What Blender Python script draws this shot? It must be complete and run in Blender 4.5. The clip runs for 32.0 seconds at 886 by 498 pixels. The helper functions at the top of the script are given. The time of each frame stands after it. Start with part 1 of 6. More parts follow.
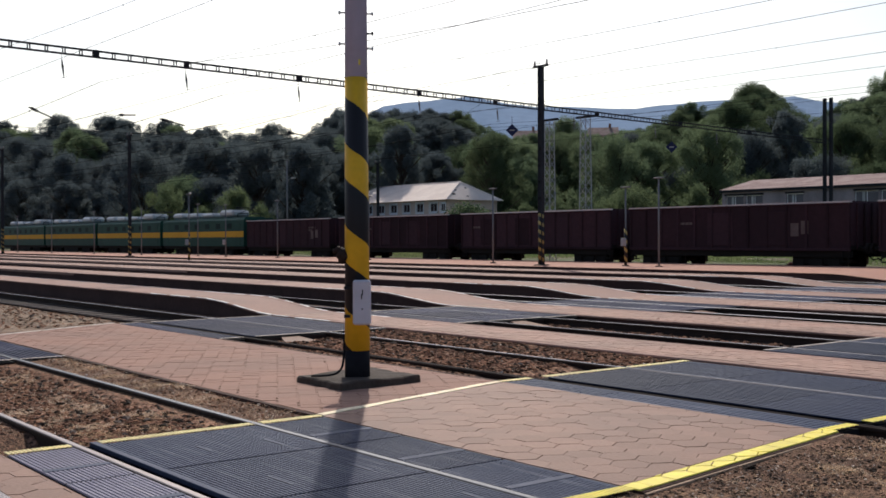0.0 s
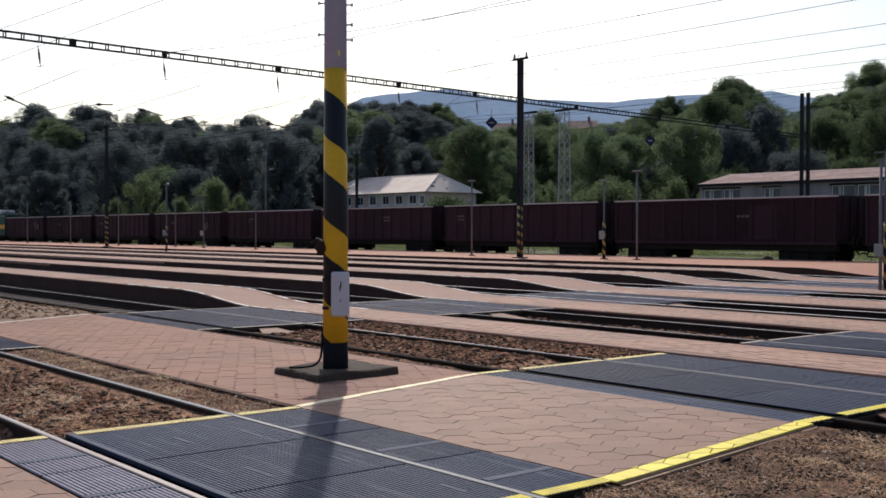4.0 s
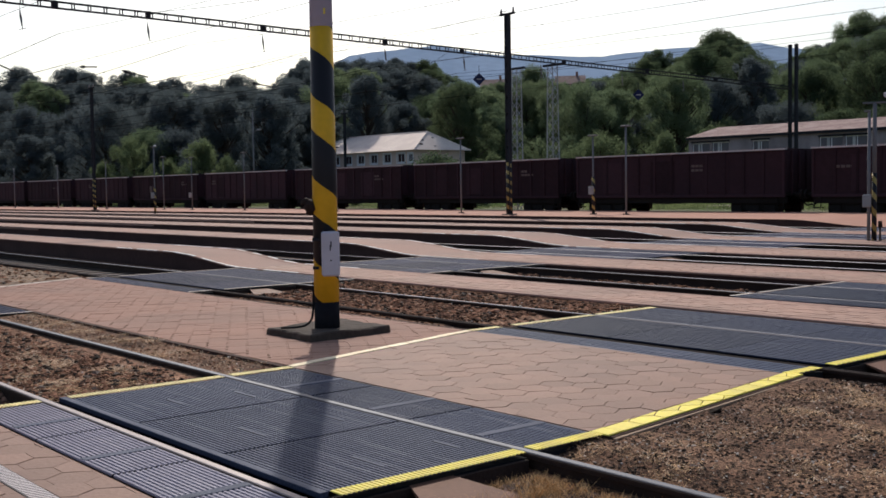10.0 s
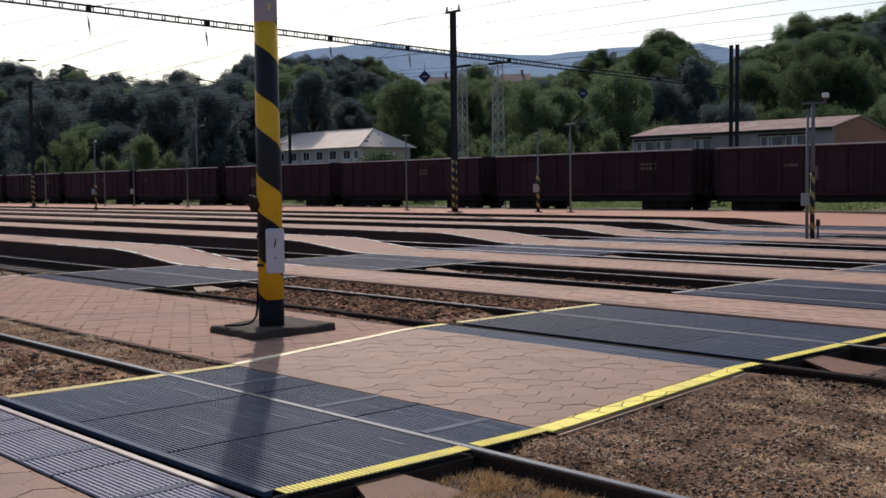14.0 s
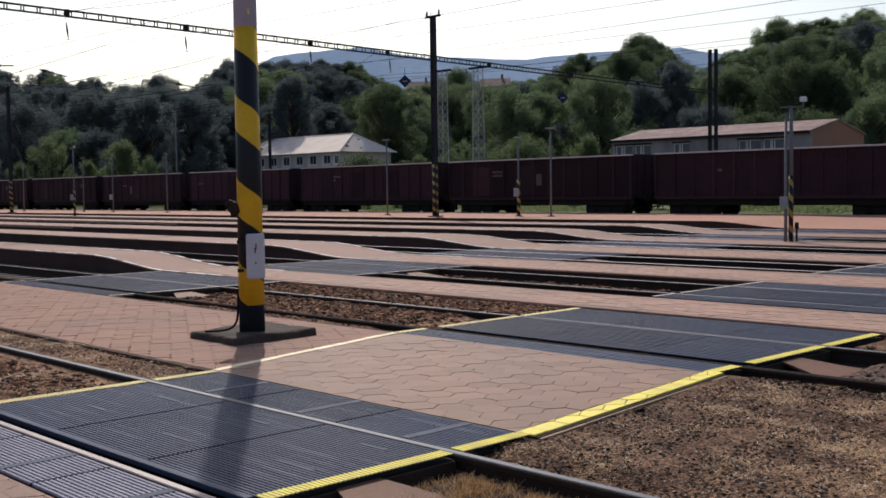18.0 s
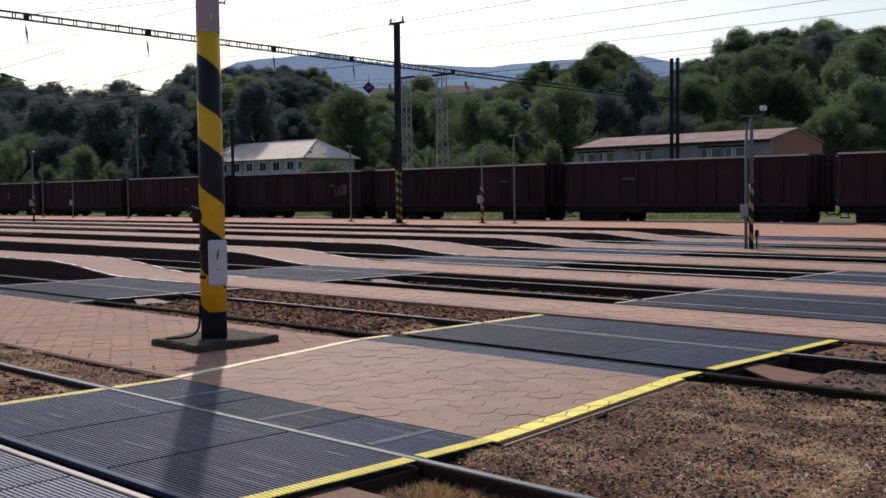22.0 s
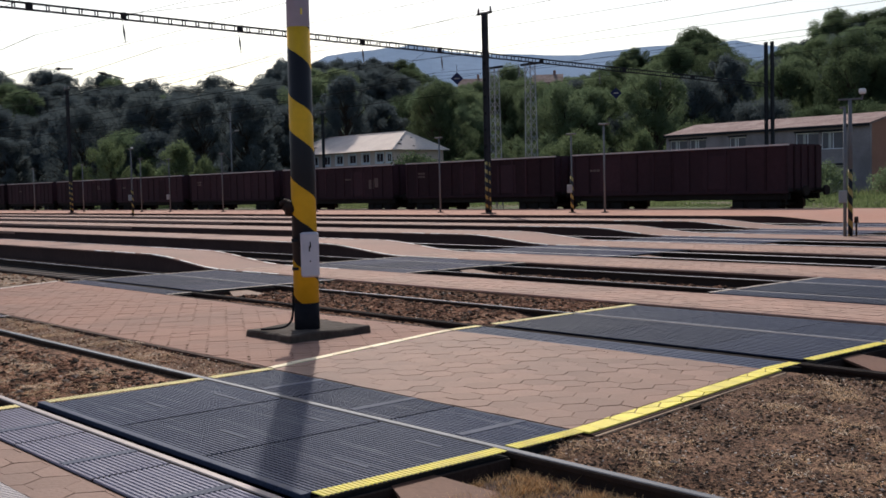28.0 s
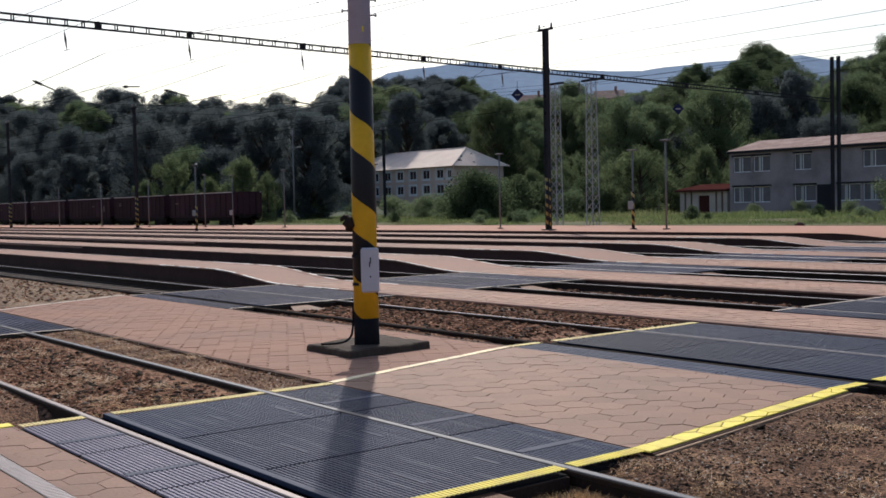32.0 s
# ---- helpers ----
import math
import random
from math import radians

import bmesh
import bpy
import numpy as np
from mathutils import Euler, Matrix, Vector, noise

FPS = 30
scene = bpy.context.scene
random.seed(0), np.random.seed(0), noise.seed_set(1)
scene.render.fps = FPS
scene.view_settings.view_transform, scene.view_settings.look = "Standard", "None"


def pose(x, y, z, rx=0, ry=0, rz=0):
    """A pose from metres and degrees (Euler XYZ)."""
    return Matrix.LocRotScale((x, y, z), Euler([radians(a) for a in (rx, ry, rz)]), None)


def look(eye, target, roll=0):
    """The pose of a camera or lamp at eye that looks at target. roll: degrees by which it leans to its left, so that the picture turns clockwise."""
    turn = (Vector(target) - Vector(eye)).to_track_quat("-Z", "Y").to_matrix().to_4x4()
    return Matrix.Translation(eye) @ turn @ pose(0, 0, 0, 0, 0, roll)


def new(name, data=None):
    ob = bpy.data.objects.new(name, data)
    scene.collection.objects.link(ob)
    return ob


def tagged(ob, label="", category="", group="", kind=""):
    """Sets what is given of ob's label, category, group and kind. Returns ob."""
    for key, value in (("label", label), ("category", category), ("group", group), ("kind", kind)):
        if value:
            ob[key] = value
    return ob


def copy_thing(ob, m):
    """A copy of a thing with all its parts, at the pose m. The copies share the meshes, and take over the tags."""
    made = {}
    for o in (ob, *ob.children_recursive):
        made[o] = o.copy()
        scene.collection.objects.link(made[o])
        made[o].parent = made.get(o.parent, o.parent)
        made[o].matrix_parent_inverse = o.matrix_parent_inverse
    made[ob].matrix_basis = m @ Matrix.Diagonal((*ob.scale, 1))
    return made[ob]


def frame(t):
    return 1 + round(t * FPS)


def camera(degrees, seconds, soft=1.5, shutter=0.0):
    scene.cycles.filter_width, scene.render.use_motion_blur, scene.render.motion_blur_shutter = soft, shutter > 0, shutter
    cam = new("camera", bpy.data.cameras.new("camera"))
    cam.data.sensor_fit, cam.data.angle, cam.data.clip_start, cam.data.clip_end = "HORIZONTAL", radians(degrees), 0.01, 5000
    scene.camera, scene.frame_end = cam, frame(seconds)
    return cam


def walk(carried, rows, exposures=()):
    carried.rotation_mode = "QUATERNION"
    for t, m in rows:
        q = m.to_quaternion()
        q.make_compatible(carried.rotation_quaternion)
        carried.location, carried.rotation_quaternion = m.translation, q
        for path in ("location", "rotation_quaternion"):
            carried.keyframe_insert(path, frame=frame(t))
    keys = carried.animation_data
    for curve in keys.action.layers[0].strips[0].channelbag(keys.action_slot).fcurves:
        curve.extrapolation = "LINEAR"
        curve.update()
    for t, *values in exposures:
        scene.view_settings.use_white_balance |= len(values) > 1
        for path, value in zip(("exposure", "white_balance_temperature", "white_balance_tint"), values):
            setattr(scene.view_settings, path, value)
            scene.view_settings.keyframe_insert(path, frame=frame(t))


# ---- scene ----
cam = camera(44.32, 32.0, soft=1.65)
EYE = 1.522  # above the rail heads; x runs along the rails, y across them
ROWS = [
    (0.0, 51.689, -0.505, -0.220),
    (0.5, 51.378, -1.050, 0.312),
    (1.0, 50.292, -1.238, 0.493),
    (1.5, 51.937, -0.641, -1.613),
    (2.0, 51.787, -0.596, -1.437),
    (2.5, 50.994, -0.029, -0.015),
    (3.0, 50.839, -0.792, -0.128),
    (3.5, 50.545, -0.918, 0.135),
    (5.5, 50.658, -0.886, -0.223),
    (6.0, 50.378, -0.942, -0.034),
    (6.5, 50.781, -1.923, 0.084),
    (7.0, 50.597, -1.943, -0.015),
    (7.5, 49.505, -3.196, -0.296),
    (8.0, 50.459, -2.671, -0.342),
    (8.5, 50.549, -3.445, -0.725),
    (9.0, 50.385, -2.909, -0.865),
    (9.5, 49.884, -3.155, -0.816),
    (10.0, 50.052, -3.139, -0.858),
    (10.5, 49.418, -2.893, -0.952),
    (11.0, 49.299, -2.753, -0.583),
    (11.5, 48.802, -2.847, -0.773),
    (12.0, 49.177, -3.126, -0.916),
    (12.5, 49.029, -3.175, -0.986),
    (13.0, 48.029, -3.264, -0.805),
    (13.5, 47.735, -3.312, -1.120),
    (14.0, 47.175, -3.316, -0.636),
    (14.5, 47.589, -3.234, -0.643),
    (16.5, 46.909, -4.013, -1.026),
    (17.0, 45.794, -3.776, -0.876),
    (17.5, 45.447, -3.083, -0.899),
    (18.0, 46.166, -3.092, -0.820),
    (18.5, 46.381, -2.814, -0.544),
    (19.0, 46.406, -3.032, -1.412),
    (19.5, 46.237, -2.918, -2.568),
    (20.0, 46.029, -3.627, -1.952),
    (20.5, 45.921, -3.287, -1.361),
    (21.0, 44.879, -3.568, -1.647),
    (21.5, 44.907, -3.826, -1.719),
    (22.0, 44.240, -2.763, -0.628),
    (22.5, 44.050, -2.908, -1.004),
    (23.0, 44.182, -3.293, -1.260),
    (23.5, 45.490, -3.771, -1.586),
    (24.0, 45.940, -3.180, -1.574),
    (24.5, 44.386, -2.896, -0.891),
    (26.5, 44.853, -2.212, -0.650),
    (27.0, 45.207, -2.627, -0.933),
    (27.5, 47.413, -2.998, -1.309),
    (28.0, 48.975, -3.183, -1.359),
    (28.5, 49.446, -3.091, -0.920),
    (29.0, 49.529, -3.474, -0.816),
    (29.5, 51.291, -3.917, -1.337),
    (30.0, 52.659, -3.337, -1.468),
    (30.5, 52.080, -2.613, -1.116),
    (31.0, 51.375, -2.525, -1.082),
    (31.5, 51.883, -2.102, -0.972),
    (32.0, 52.100, -2.265, -1.240),
]
walk(cam, [(t, pose(0, 0, EYE, 0, 0, yaw) @ pose(0, 0, 0, 90 + pitch) @ pose(0, 0, 0, 0, 0, roll)) for t, yaw, pitch, roll in ROWS],
     exposures=[(0.0, 0.27), (3.5, 0.28), (8.0, 0.23), (17.0, 0.2), (24.0, 0.19), (30.0, 0.26), (32.0, 0.27)])

# ---- light ----
SUN_EL, SUN_AZ = 40.0, 54.3  # degrees up, degrees from +y towards -x
world = bpy.data.worlds.new("sky")
scene.world = world
world.use_nodes = True
wn = world.node_tree.nodes
sky = wn.new("ShaderNodeTexSky")
sky.sky_type, sky.sun_disc = "NISHITA", False
sky.sun_elevation, sky.sun_rotation = radians(SUN_EL), radians(-SUN_AZ)
sky.air_density, sky.dust_density, sky.ozone_density = 1.0, 2.0, 1.0
wn["Background"].inputs["Strength"].default_value = 0.1
world.node_tree.links.new(sky.outputs[0], wn["Background"].inputs[0])
sun_data = bpy.data.lights.new("sun", "SUN")
sun_data.energy, sun_data.angle, sun_data.color = 2.75, radians(0.6), (1.0, 0.945, 0.865)
sun = new("sun", sun_data)
sun.matrix_world = look((-80, 60, 80), (-80 + math.sin(radians(SUN_AZ)) * math.cos(radians(SUN_EL)), 60 - math.cos(radians(SUN_AZ)) * math.cos(radians(SUN_EL)), 80 - math.sin(radians(SUN_EL))))

# ---- materials ----
def ramp_colour(c, k):
    return tuple(min(1.0, v * k) for v in c[:3]) + (1.0,)


def mat(name, colour, rough=0.7, metal=0.0, grain=30.0, blotch=2.0, vary=0.25, bump=0.2, tint=None, spread=0.12, bump_scale=None, spec=0.16, contrast=0.0, island=False, cells=0.0, streak=None):
    """Base colour with fine grain, larger blotches, a shift from piece to piece, and fine relief."""
    m = bpy.data.materials.new(name)
    m.use_nodes = True
    n, l = m.node_tree.nodes, m.node_tree.links
    b = n["Principled BSDF"]
    b.inputs["Roughness"].default_value, b.inputs["Metallic"].default_value = rough, metal
    b.inputs["Specular IOR Level"].default_value = spec
    co = n.new("ShaderNodeNewGeometry")
    fine, big = n.new("ShaderNodeTexNoise"), n.new("ShaderNodeTexNoise")
    fine.inputs["Scale"].default_value, fine.inputs["Detail"].default_value = grain, 6
    big.inputs["Scale"].default_value, big.inputs["Detail"].default_value = blotch, 4
    for x in (fine, big):
        l.new(co.outputs["Position"], x.inputs["Vector"])
    mix1, mix2 = n.new("ShaderNodeMix"), n.new("ShaderNodeMix")
    mix1.data_type = mix2.data_type = "RGBA"
    mix1.inputs[6].default_value, mix1.inputs[7].default_value = ramp_colour(colour, 1 - vary), ramp_colour(colour, 1 + vary)
    grain_map = n.new("ShaderNodeMapRange")
    grain_map.inputs[1].default_value, grain_map.inputs[2].default_value = contrast, 1 - contrast
    l.new(fine.outputs[0], grain_map.inputs[0])
    l.new(grain_map.outputs[0], mix1.inputs[0])
    stain = n.new("ShaderNodeMapRange")
    stain.inputs[1].default_value, stain.inputs[2].default_value = 0.4, 0.65
    l.new(big.outputs[0], stain.inputs[0])
    scale = n.new("ShaderNodeMath")
    scale.operation = "MULTIPLY"
    scale.inputs[1].default_value = 0.6
    l.new(stain.outputs[0], scale.inputs[0])
    l.new(scale.outputs[0], mix2.inputs[0])
    l.new(mix1.outputs[2], mix2.inputs[6])
    mix2.inputs[7].default_value = tuple(tint) + (1.0,) if tint else ramp_colour(colour, 1 - vary)
    colour_out = mix2.outputs[2]
    if cells:
        vor, grey, spr, mul = n.new("ShaderNodeTexVoronoi"), n.new("ShaderNodeSeparateColor"), n.new("ShaderNodeMapRange"), n.new("ShaderNodeMix")
        vor.inputs["Scale"].default_value = cells
        l.new(co.outputs["Position"], vor.inputs["Vector"])
        l.new(vor.outputs["Color"], grey.inputs[0])
        spr.inputs[3].default_value, spr.inputs[4].default_value = 0.25, 2.1
        l.new(grey.outputs[0], spr.inputs[0])
        mul.data_type, mul.blend_type = "RGBA", "MULTIPLY"
        mul.inputs[0].default_value = 1.0
        l.new(colour_out, mul.inputs[6])
        l.new(spr.outputs[0], mul.inputs[7])
        colour_out = mul.outputs[2]
    if streak:
        sv, sn, sm, smx = n.new("ShaderNodeVectorMath"), n.new("ShaderNodeTexNoise"), n.new("ShaderNodeMapRange"), n.new("ShaderNodeMix")
        sv.operation, sv.inputs[1].default_value = "MULTIPLY", (0.9, 16.0, 1.0)
        l.new(co.outputs["Position"], sv.inputs[0])
        l.new(sv.outputs[0], sn.inputs["Vector"])
        sn.inputs["Scale"].default_value, sn.inputs["Detail"].default_value = 1.0, 5
        sm.inputs[1].default_value, sm.inputs[2].default_value, sm.inputs[4].default_value = 0.56, 0.74, 0.75
        l.new(sn.outputs[0], sm.inputs[0])
        smx.data_type = "RGBA"
        l.new(sm.outputs[0], smx.inputs[0])
        l.new(colour_out, smx.inputs[6])
        smx.inputs[7].default_value = tuple(streak) + (1.0,)
        colour_out = smx.outputs[2]
    info = n.new("ShaderNodeObjectInfo")
    hsv = n.new("ShaderNodeHueSaturation")
    shift = n.new("ShaderNodeMapRange")
    shift.inputs[3].default_value, shift.inputs[4].default_value = 1 - spread, 1 + spread
    l.new(co.outputs["Random Per Island"] if island else info.outputs["Random"], shift.inputs[0])
    l.new(shift.outputs[0], hsv.inputs["Value"])
    l.new(colour_out, hsv.inputs["Color"])
    l.new(hsv.outputs[0], b.inputs["Base Color"])
    if bump:
        bp = n.new("ShaderNodeBump")
        bp.inputs["Strength"].default_value, bp.inputs["Distance"].default_value = bump, 0.02
        if bump_scale:
            rel = n.new("ShaderNodeTexNoise")
            rel.inputs["Scale"].default_value, rel.inputs["Detail"].default_value = bump_scale, 5
            l.new(co.outputs["Position"], rel.inputs["Vector"])
            l.new(rel.outputs[0], bp.inputs["Height"])
        else:
            l.new(fine.outputs[0], bp.inputs["Height"])
        l.new(bp.outputs[0], b.inputs["Normal"])
    return m


GRAVEL = mat("ballast", (0.15, 0.076, 0.048), 0.95, grain=22, blotch=1.3, vary=0.6, bump=1.0, tint=(0.285, 0.158, 0.096), bump_scale=26, contrast=0.35, cells=34)
DIRT = mat("dry_dirt", (0.086, 0.044, 0.027), 0.95, grain=30, blotch=2.0, vary=0.65, bump=1.0, tint=(0.255, 0.145, 0.089), bump_scale=60, contrast=0.35, cells=90)
DARKBED = mat("dark_oily_ballast", (0.06, 0.037, 0.031), 0.95, grain=22, blotch=1.3, vary=0.5, bump=1.0, tint=(0.105, 0.06, 0.046), bump_scale=26, contrast=0.3, cells=34)
PALEDIRT = mat("pale_dry_soil", (0.13, 0.085, 0.058), 0.95, grain=9, blotch=1.6, vary=0.5, bump=0.8, tint=(0.27, 0.19, 0.133), bump_scale=40, contrast=0.25, cells=60)
SLEEPER = mat("weathered_sleeper", (0.15, 0.125, 0.11), 0.95, grain=14, blotch=3, vary=0.3, bump=0.3)
RAIL_PALE = mat("dusty_rail_steel", (0.235, 0.2, 0.2), 0.55, 0.3, grain=60, blotch=5, vary=0.2, bump=0.05)
RAIL_GREY = mat("grey_rail_steel", (0.105, 0.108, 0.13), 0.58, 0.3, grain=60, blotch=5, vary=0.3, bump=0.05)
RIBS = mat("pale_drain_ribs", (0.72, 0.63, 0.62), 0.45, grain=20, blotch=4, vary=0.15, bump=0.1)
STONE = mat("ballast_stone", (0.235, 0.118, 0.073), 0.92, grain=40, blotch=6, vary=0.4, bump=0.3, spread=0.95, island=True, spec=0.05)
TUFT = mat("orange_dry_grass", (0.58, 0.35, 0.16), 0.9, grain=20, blotch=3, vary=0.35, bump=0, spread=0.6, island=True)
GRIT = mat("brown_grit", (0.17, 0.1, 0.065), 0.9, grain=40, blotch=6, vary=0.35, bump=0.3, spread=0.95, island=True)
CLOD = mat("dark_clod", (0.03, 0.02, 0.015), 0.95, grain=40, blotch=6, vary=0.35, bump=0.3, spread=0.5, island=True)
PEBBLE = mat("pale_pebble", (0.62, 0.54, 0.46), 0.9, grain=40, blotch=6, vary=0.2, bump=0.2, spread=0.4, island=True)
PALESTRAW = mat("bleached_straw", (0.78, 0.6, 0.44), 0.85, grain=20, blotch=3, vary=0.2, bump=0, spread=0.3, island=True)
STRAW = mat("dry_grass", (0.58, 0.365, 0.2), 0.9, grain=20, blotch=3, vary=0.3, bump=0, spread=0.7, island=True)
GRASS = mat("grass", (0.075, 0.09, 0.037), 0.95, grain=6, blotch=0.25, vary=0.45, bump=0.6, tint=(0.15, 0.1, 0.062), contrast=0.25)
DULLRAIL = mat("dull_rail_steel", (0.035, 0.026, 0.026), 0.85, 0.1, grain=60, blotch=5, vary=0.3, bump=0.05, spec=0.05)
RAIL = mat("rail_steel", (0.17, 0.165, 0.19), 0.42, 0.6, grain=60, blotch=5, vary=0.25, bump=0.05)
RAIL_BRIGHT = mat("bright_rail_steel", (0.36, 0.34, 0.36), 0.36, 0.75, grain=60, blotch=5, vary=0.25, bump=0.05)
RUST = mat("rusty_steel", (0.038, 0.024, 0.02), 0.85, 0.1, grain=40, blotch=4, vary=0.4, bump=0.3)
PLATE = mat("deflector_steel", (0.16, 0.08, 0.054), 0.7, 0.2, grain=30, blotch=3, vary=0.3, bump=0.15)
RUBBER = mat("grating_steel", (0.066, 0.077, 0.122), 0.38, 0.0, grain=70, blotch=1.1, vary=0.45, bump=0.06, tint=(0.095, 0.105, 0.15), spec=0.025, contrast=0.25, spread=0.12, streak=(0.2, 0.205, 0.25))
PALEGRATE = mat("pale_grating_steel", (0.28, 0.262, 0.315), 0.5, 0.0, grain=14, blotch=1.1, vary=0.3, bump=0.1, tint=(0.34, 0.315, 0.36), spec=0.02, spread=0.1, streak=(0.4, 0.37, 0.4))
BLUEGRATE = mat("blue_grating_steel", (0.04, 0.044, 0.08), 0.5, 0.0, grain=14, blotch=0.9, vary=0.35, bump=0.1, tint=(0.062, 0.064, 0.1), spec=0.015, spread=0.2, streak=(0.15, 0.14, 0.175))
NAVY = mat("dark_grating_steel", (0.042, 0.048, 0.078), 0.42, 0.0, grain=14, blotch=1.6, vary=0.4, bump=0.1, tint=(0.055, 0.06, 0.086), spec=0.025, spread=0.2, streak=(0.13, 0.135, 0.165))
GRATE_BAR = mat("worn_grating_bar", (0.125, 0.132, 0.17), 0.6, 0.0, grain=30, blotch=4, vary=0.3, bump=0.1, spec=0.02)
# Near-black: the shade inside the crossing's gaps, put in as colour.
PIT = mat("gap_shade_black", (0.012, 0.012, 0.014), 0.9, bump=0)
YELLOW = mat("yellow_paint", (0.93, 0.74, 0.11), 0.6, grain=30, blotch=6, vary=0.16, bump=0.15, tint=(0.68, 0.53, 0.15), spread=0.08)
PALEYEL = mat("worn_yellow_paint", (0.84, 0.68, 0.3), 0.65, grain=30, blotch=5, vary=0.25, bump=0.15, tint=(0.5, 0.39, 0.22))
FADED = mat("faded_yellow_paint", (0.95, 0.78, 0.54), 0.65, grain=24, blotch=5, vary=0.15, bump=0.15, tint=(0.72, 0.5, 0.28))
CREAM = mat("faded_edge_paint", (0.62, 0.53, 0.47), 0.7, grain=24, blotch=3, vary=0.2, bump=0.15, tint=(0.45, 0.35, 0.28))
BRICK = mat("red_paver", (0.315, 0.172, 0.128), 0.8, grain=34, blotch=0.7, vary=0.2, bump=0.25, tint=(0.245, 0.15, 0.12), spread=0.05, spec=0.11)
BRICK_REST = mat("red_paver_field", (0.315, 0.172, 0.128), 0.8, grain=34, blotch=0.7, vary=0.2, bump=0.25, tint=(0.245, 0.15, 0.12), spread=0.05, spec=0.11, island=True)
HEX = mat("hexagonal_paver", (0.285, 0.168, 0.126), 0.72, grain=34, blotch=0.9, vary=0.2, bump=0.25, tint=(0.225, 0.143, 0.115), spread=0.1)
JOINT = mat("paver_joint", (0.19, 0.108, 0.082), 0.95, grain=14, blotch=2.5, vary=0.4, bump=0.3, tint=(0.25, 0.15, 0.112))
PAVE = mat("platform_paving", (0.325, 0.186, 0.145), 0.8, grain=16, blotch=0.6, vary=0.22, bump=0.25, tint=(0.232, 0.156, 0.128), spread=0.05)
PAVE_PIECE = mat("platform_paver", (0.395, 0.236, 0.18), 0.8, grain=20, blotch=0.6, vary=0.2, bump=0.25, tint=(0.28, 0.19, 0.152), spread=0.1, island=True)
REDPAVE = mat("far_platform_paving", (0.47, 0.235, 0.17), 0.85, grain=10, blotch=0.3, vary=0.2, bump=0.2, tint=(0.45, 0.255, 0.195))
EDGE = mat("worn_edge_slab", (0.36, 0.215, 0.17), 0.85, grain=16, blotch=1.2, vary=0.2, bump=0.25, tint=(0.25, 0.165, 0.135), spread=0.12)
CONCRETE = mat("concrete", (0.14, 0.1, 0.08), 0.9, grain=22, blotch=2.5, vary=0.35, bump=0.4, tint=(0.09, 0.073, 0.062))
WHITEEDGE = mat("chipped_white_edge_paint", (0.85, 0.8, 0.76), 0.5, grain=20, blotch=6, vary=0.12, bump=0.2, tint=(0.6, 0.5, 0.45), spread=0.15)
PADSTONE = mat("dark_weathered_concrete", (0.085, 0.064, 0.053), 0.92, grain=18, blotch=4, vary=0.4, bump=0.6, tint=(0.05, 0.04, 0.035))
KERB = mat("dirty_kerb_stone", (0.075, 0.043, 0.034), 0.95, grain=14, blotch=3, vary=0.4, bump=0.4)
KERB_LIP = mat("tan_kerb_lip", (0.34, 0.235, 0.165), 0.9, grain=18, blotch=4, vary=0.3, bump=0.3, tint=(0.22, 0.15, 0.11))
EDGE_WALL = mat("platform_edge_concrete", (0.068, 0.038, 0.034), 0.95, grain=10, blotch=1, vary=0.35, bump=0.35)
DARKSTEEL = mat("dark_painted_steel", (0.022, 0.024, 0.03), 0.8, 0.0, grain=12, blotch=1, vary=0.3, bump=0.1, spec=0.2)
TOWERSTEEL = mat("tower_steel", (0.34, 0.35, 0.37), 0.75, 0.0, grain=12, blotch=1, vary=0.2, bump=0.1, spec=0.2)
GALV = mat("galvanised_steel", (0.42, 0.43, 0.46), 0.6, 0.1, grain=12, blotch=1, vary=0.2, bump=0.1)
LAMPSTEEL = mat("weathered_lamp_steel", (0.17, 0.17, 0.18), 0.65, 0.1, grain=12, blotch=1, vary=0.2, bump=0.1)
LAMPBOX = mat("grey_switch_box_paint", (0.32, 0.31, 0.31), 0.6, grain=10, blotch=3, vary=0.1, bump=0.05)
SIGNBLUE = mat("sign_blue", (0.015, 0.022, 0.075), 0.5, grain=10, blotch=3, vary=0.2, bump=0)
POLEGREY = mat("grey_pole_paint", (0.42, 0.44, 0.62), 0.55, 0.0, grain=10, blotch=1.5, vary=0.12, bump=0.1, spec=0.3)
BOXGREY = mat("pale_grey_box_paint", (0.5, 0.48, 0.54), 0.6, grain=10, blotch=4, vary=0.08, bump=0.05)
PANE = mat("curtained_window_glass", (0.13, 0.125, 0.145), 0.3, 0.0, grain=3, blotch=1.5, vary=0.3, bump=0, spec=0.3)
WHITE = mat("white_paint", (0.72, 0.71, 0.72), 0.5, grain=10, blotch=3, vary=0.06, bump=0.05)
DRAIN = mat("drain_channel", (0.1, 0.085, 0.09), 0.6, 0.2, grain=30, blotch=4, vary=0.2, bump=0.1)
BLACKPAINT = mat("black_paint", (0.016, 0.016, 0.02), 0.8, grain=14, blotch=3, vary=0.3, bump=0.1, spec=0.03)
BLACK = mat("black_cable", (0.012, 0.012, 0.013), 0.95, bump=0, spec=0.03)
CERAMIC = mat("insulator_ceramic", (0.25, 0.22, 0.22), 0.3, bump=0)
WAGON = mat("wagon_brown_paint", (0.039, 0.0205, 0.0265), 0.8, grain=5, blotch=0.5, vary=0.35, bump=0.2, tint=(0.029, 0.0175, 0.023), spread=0.35, spec=0.1)
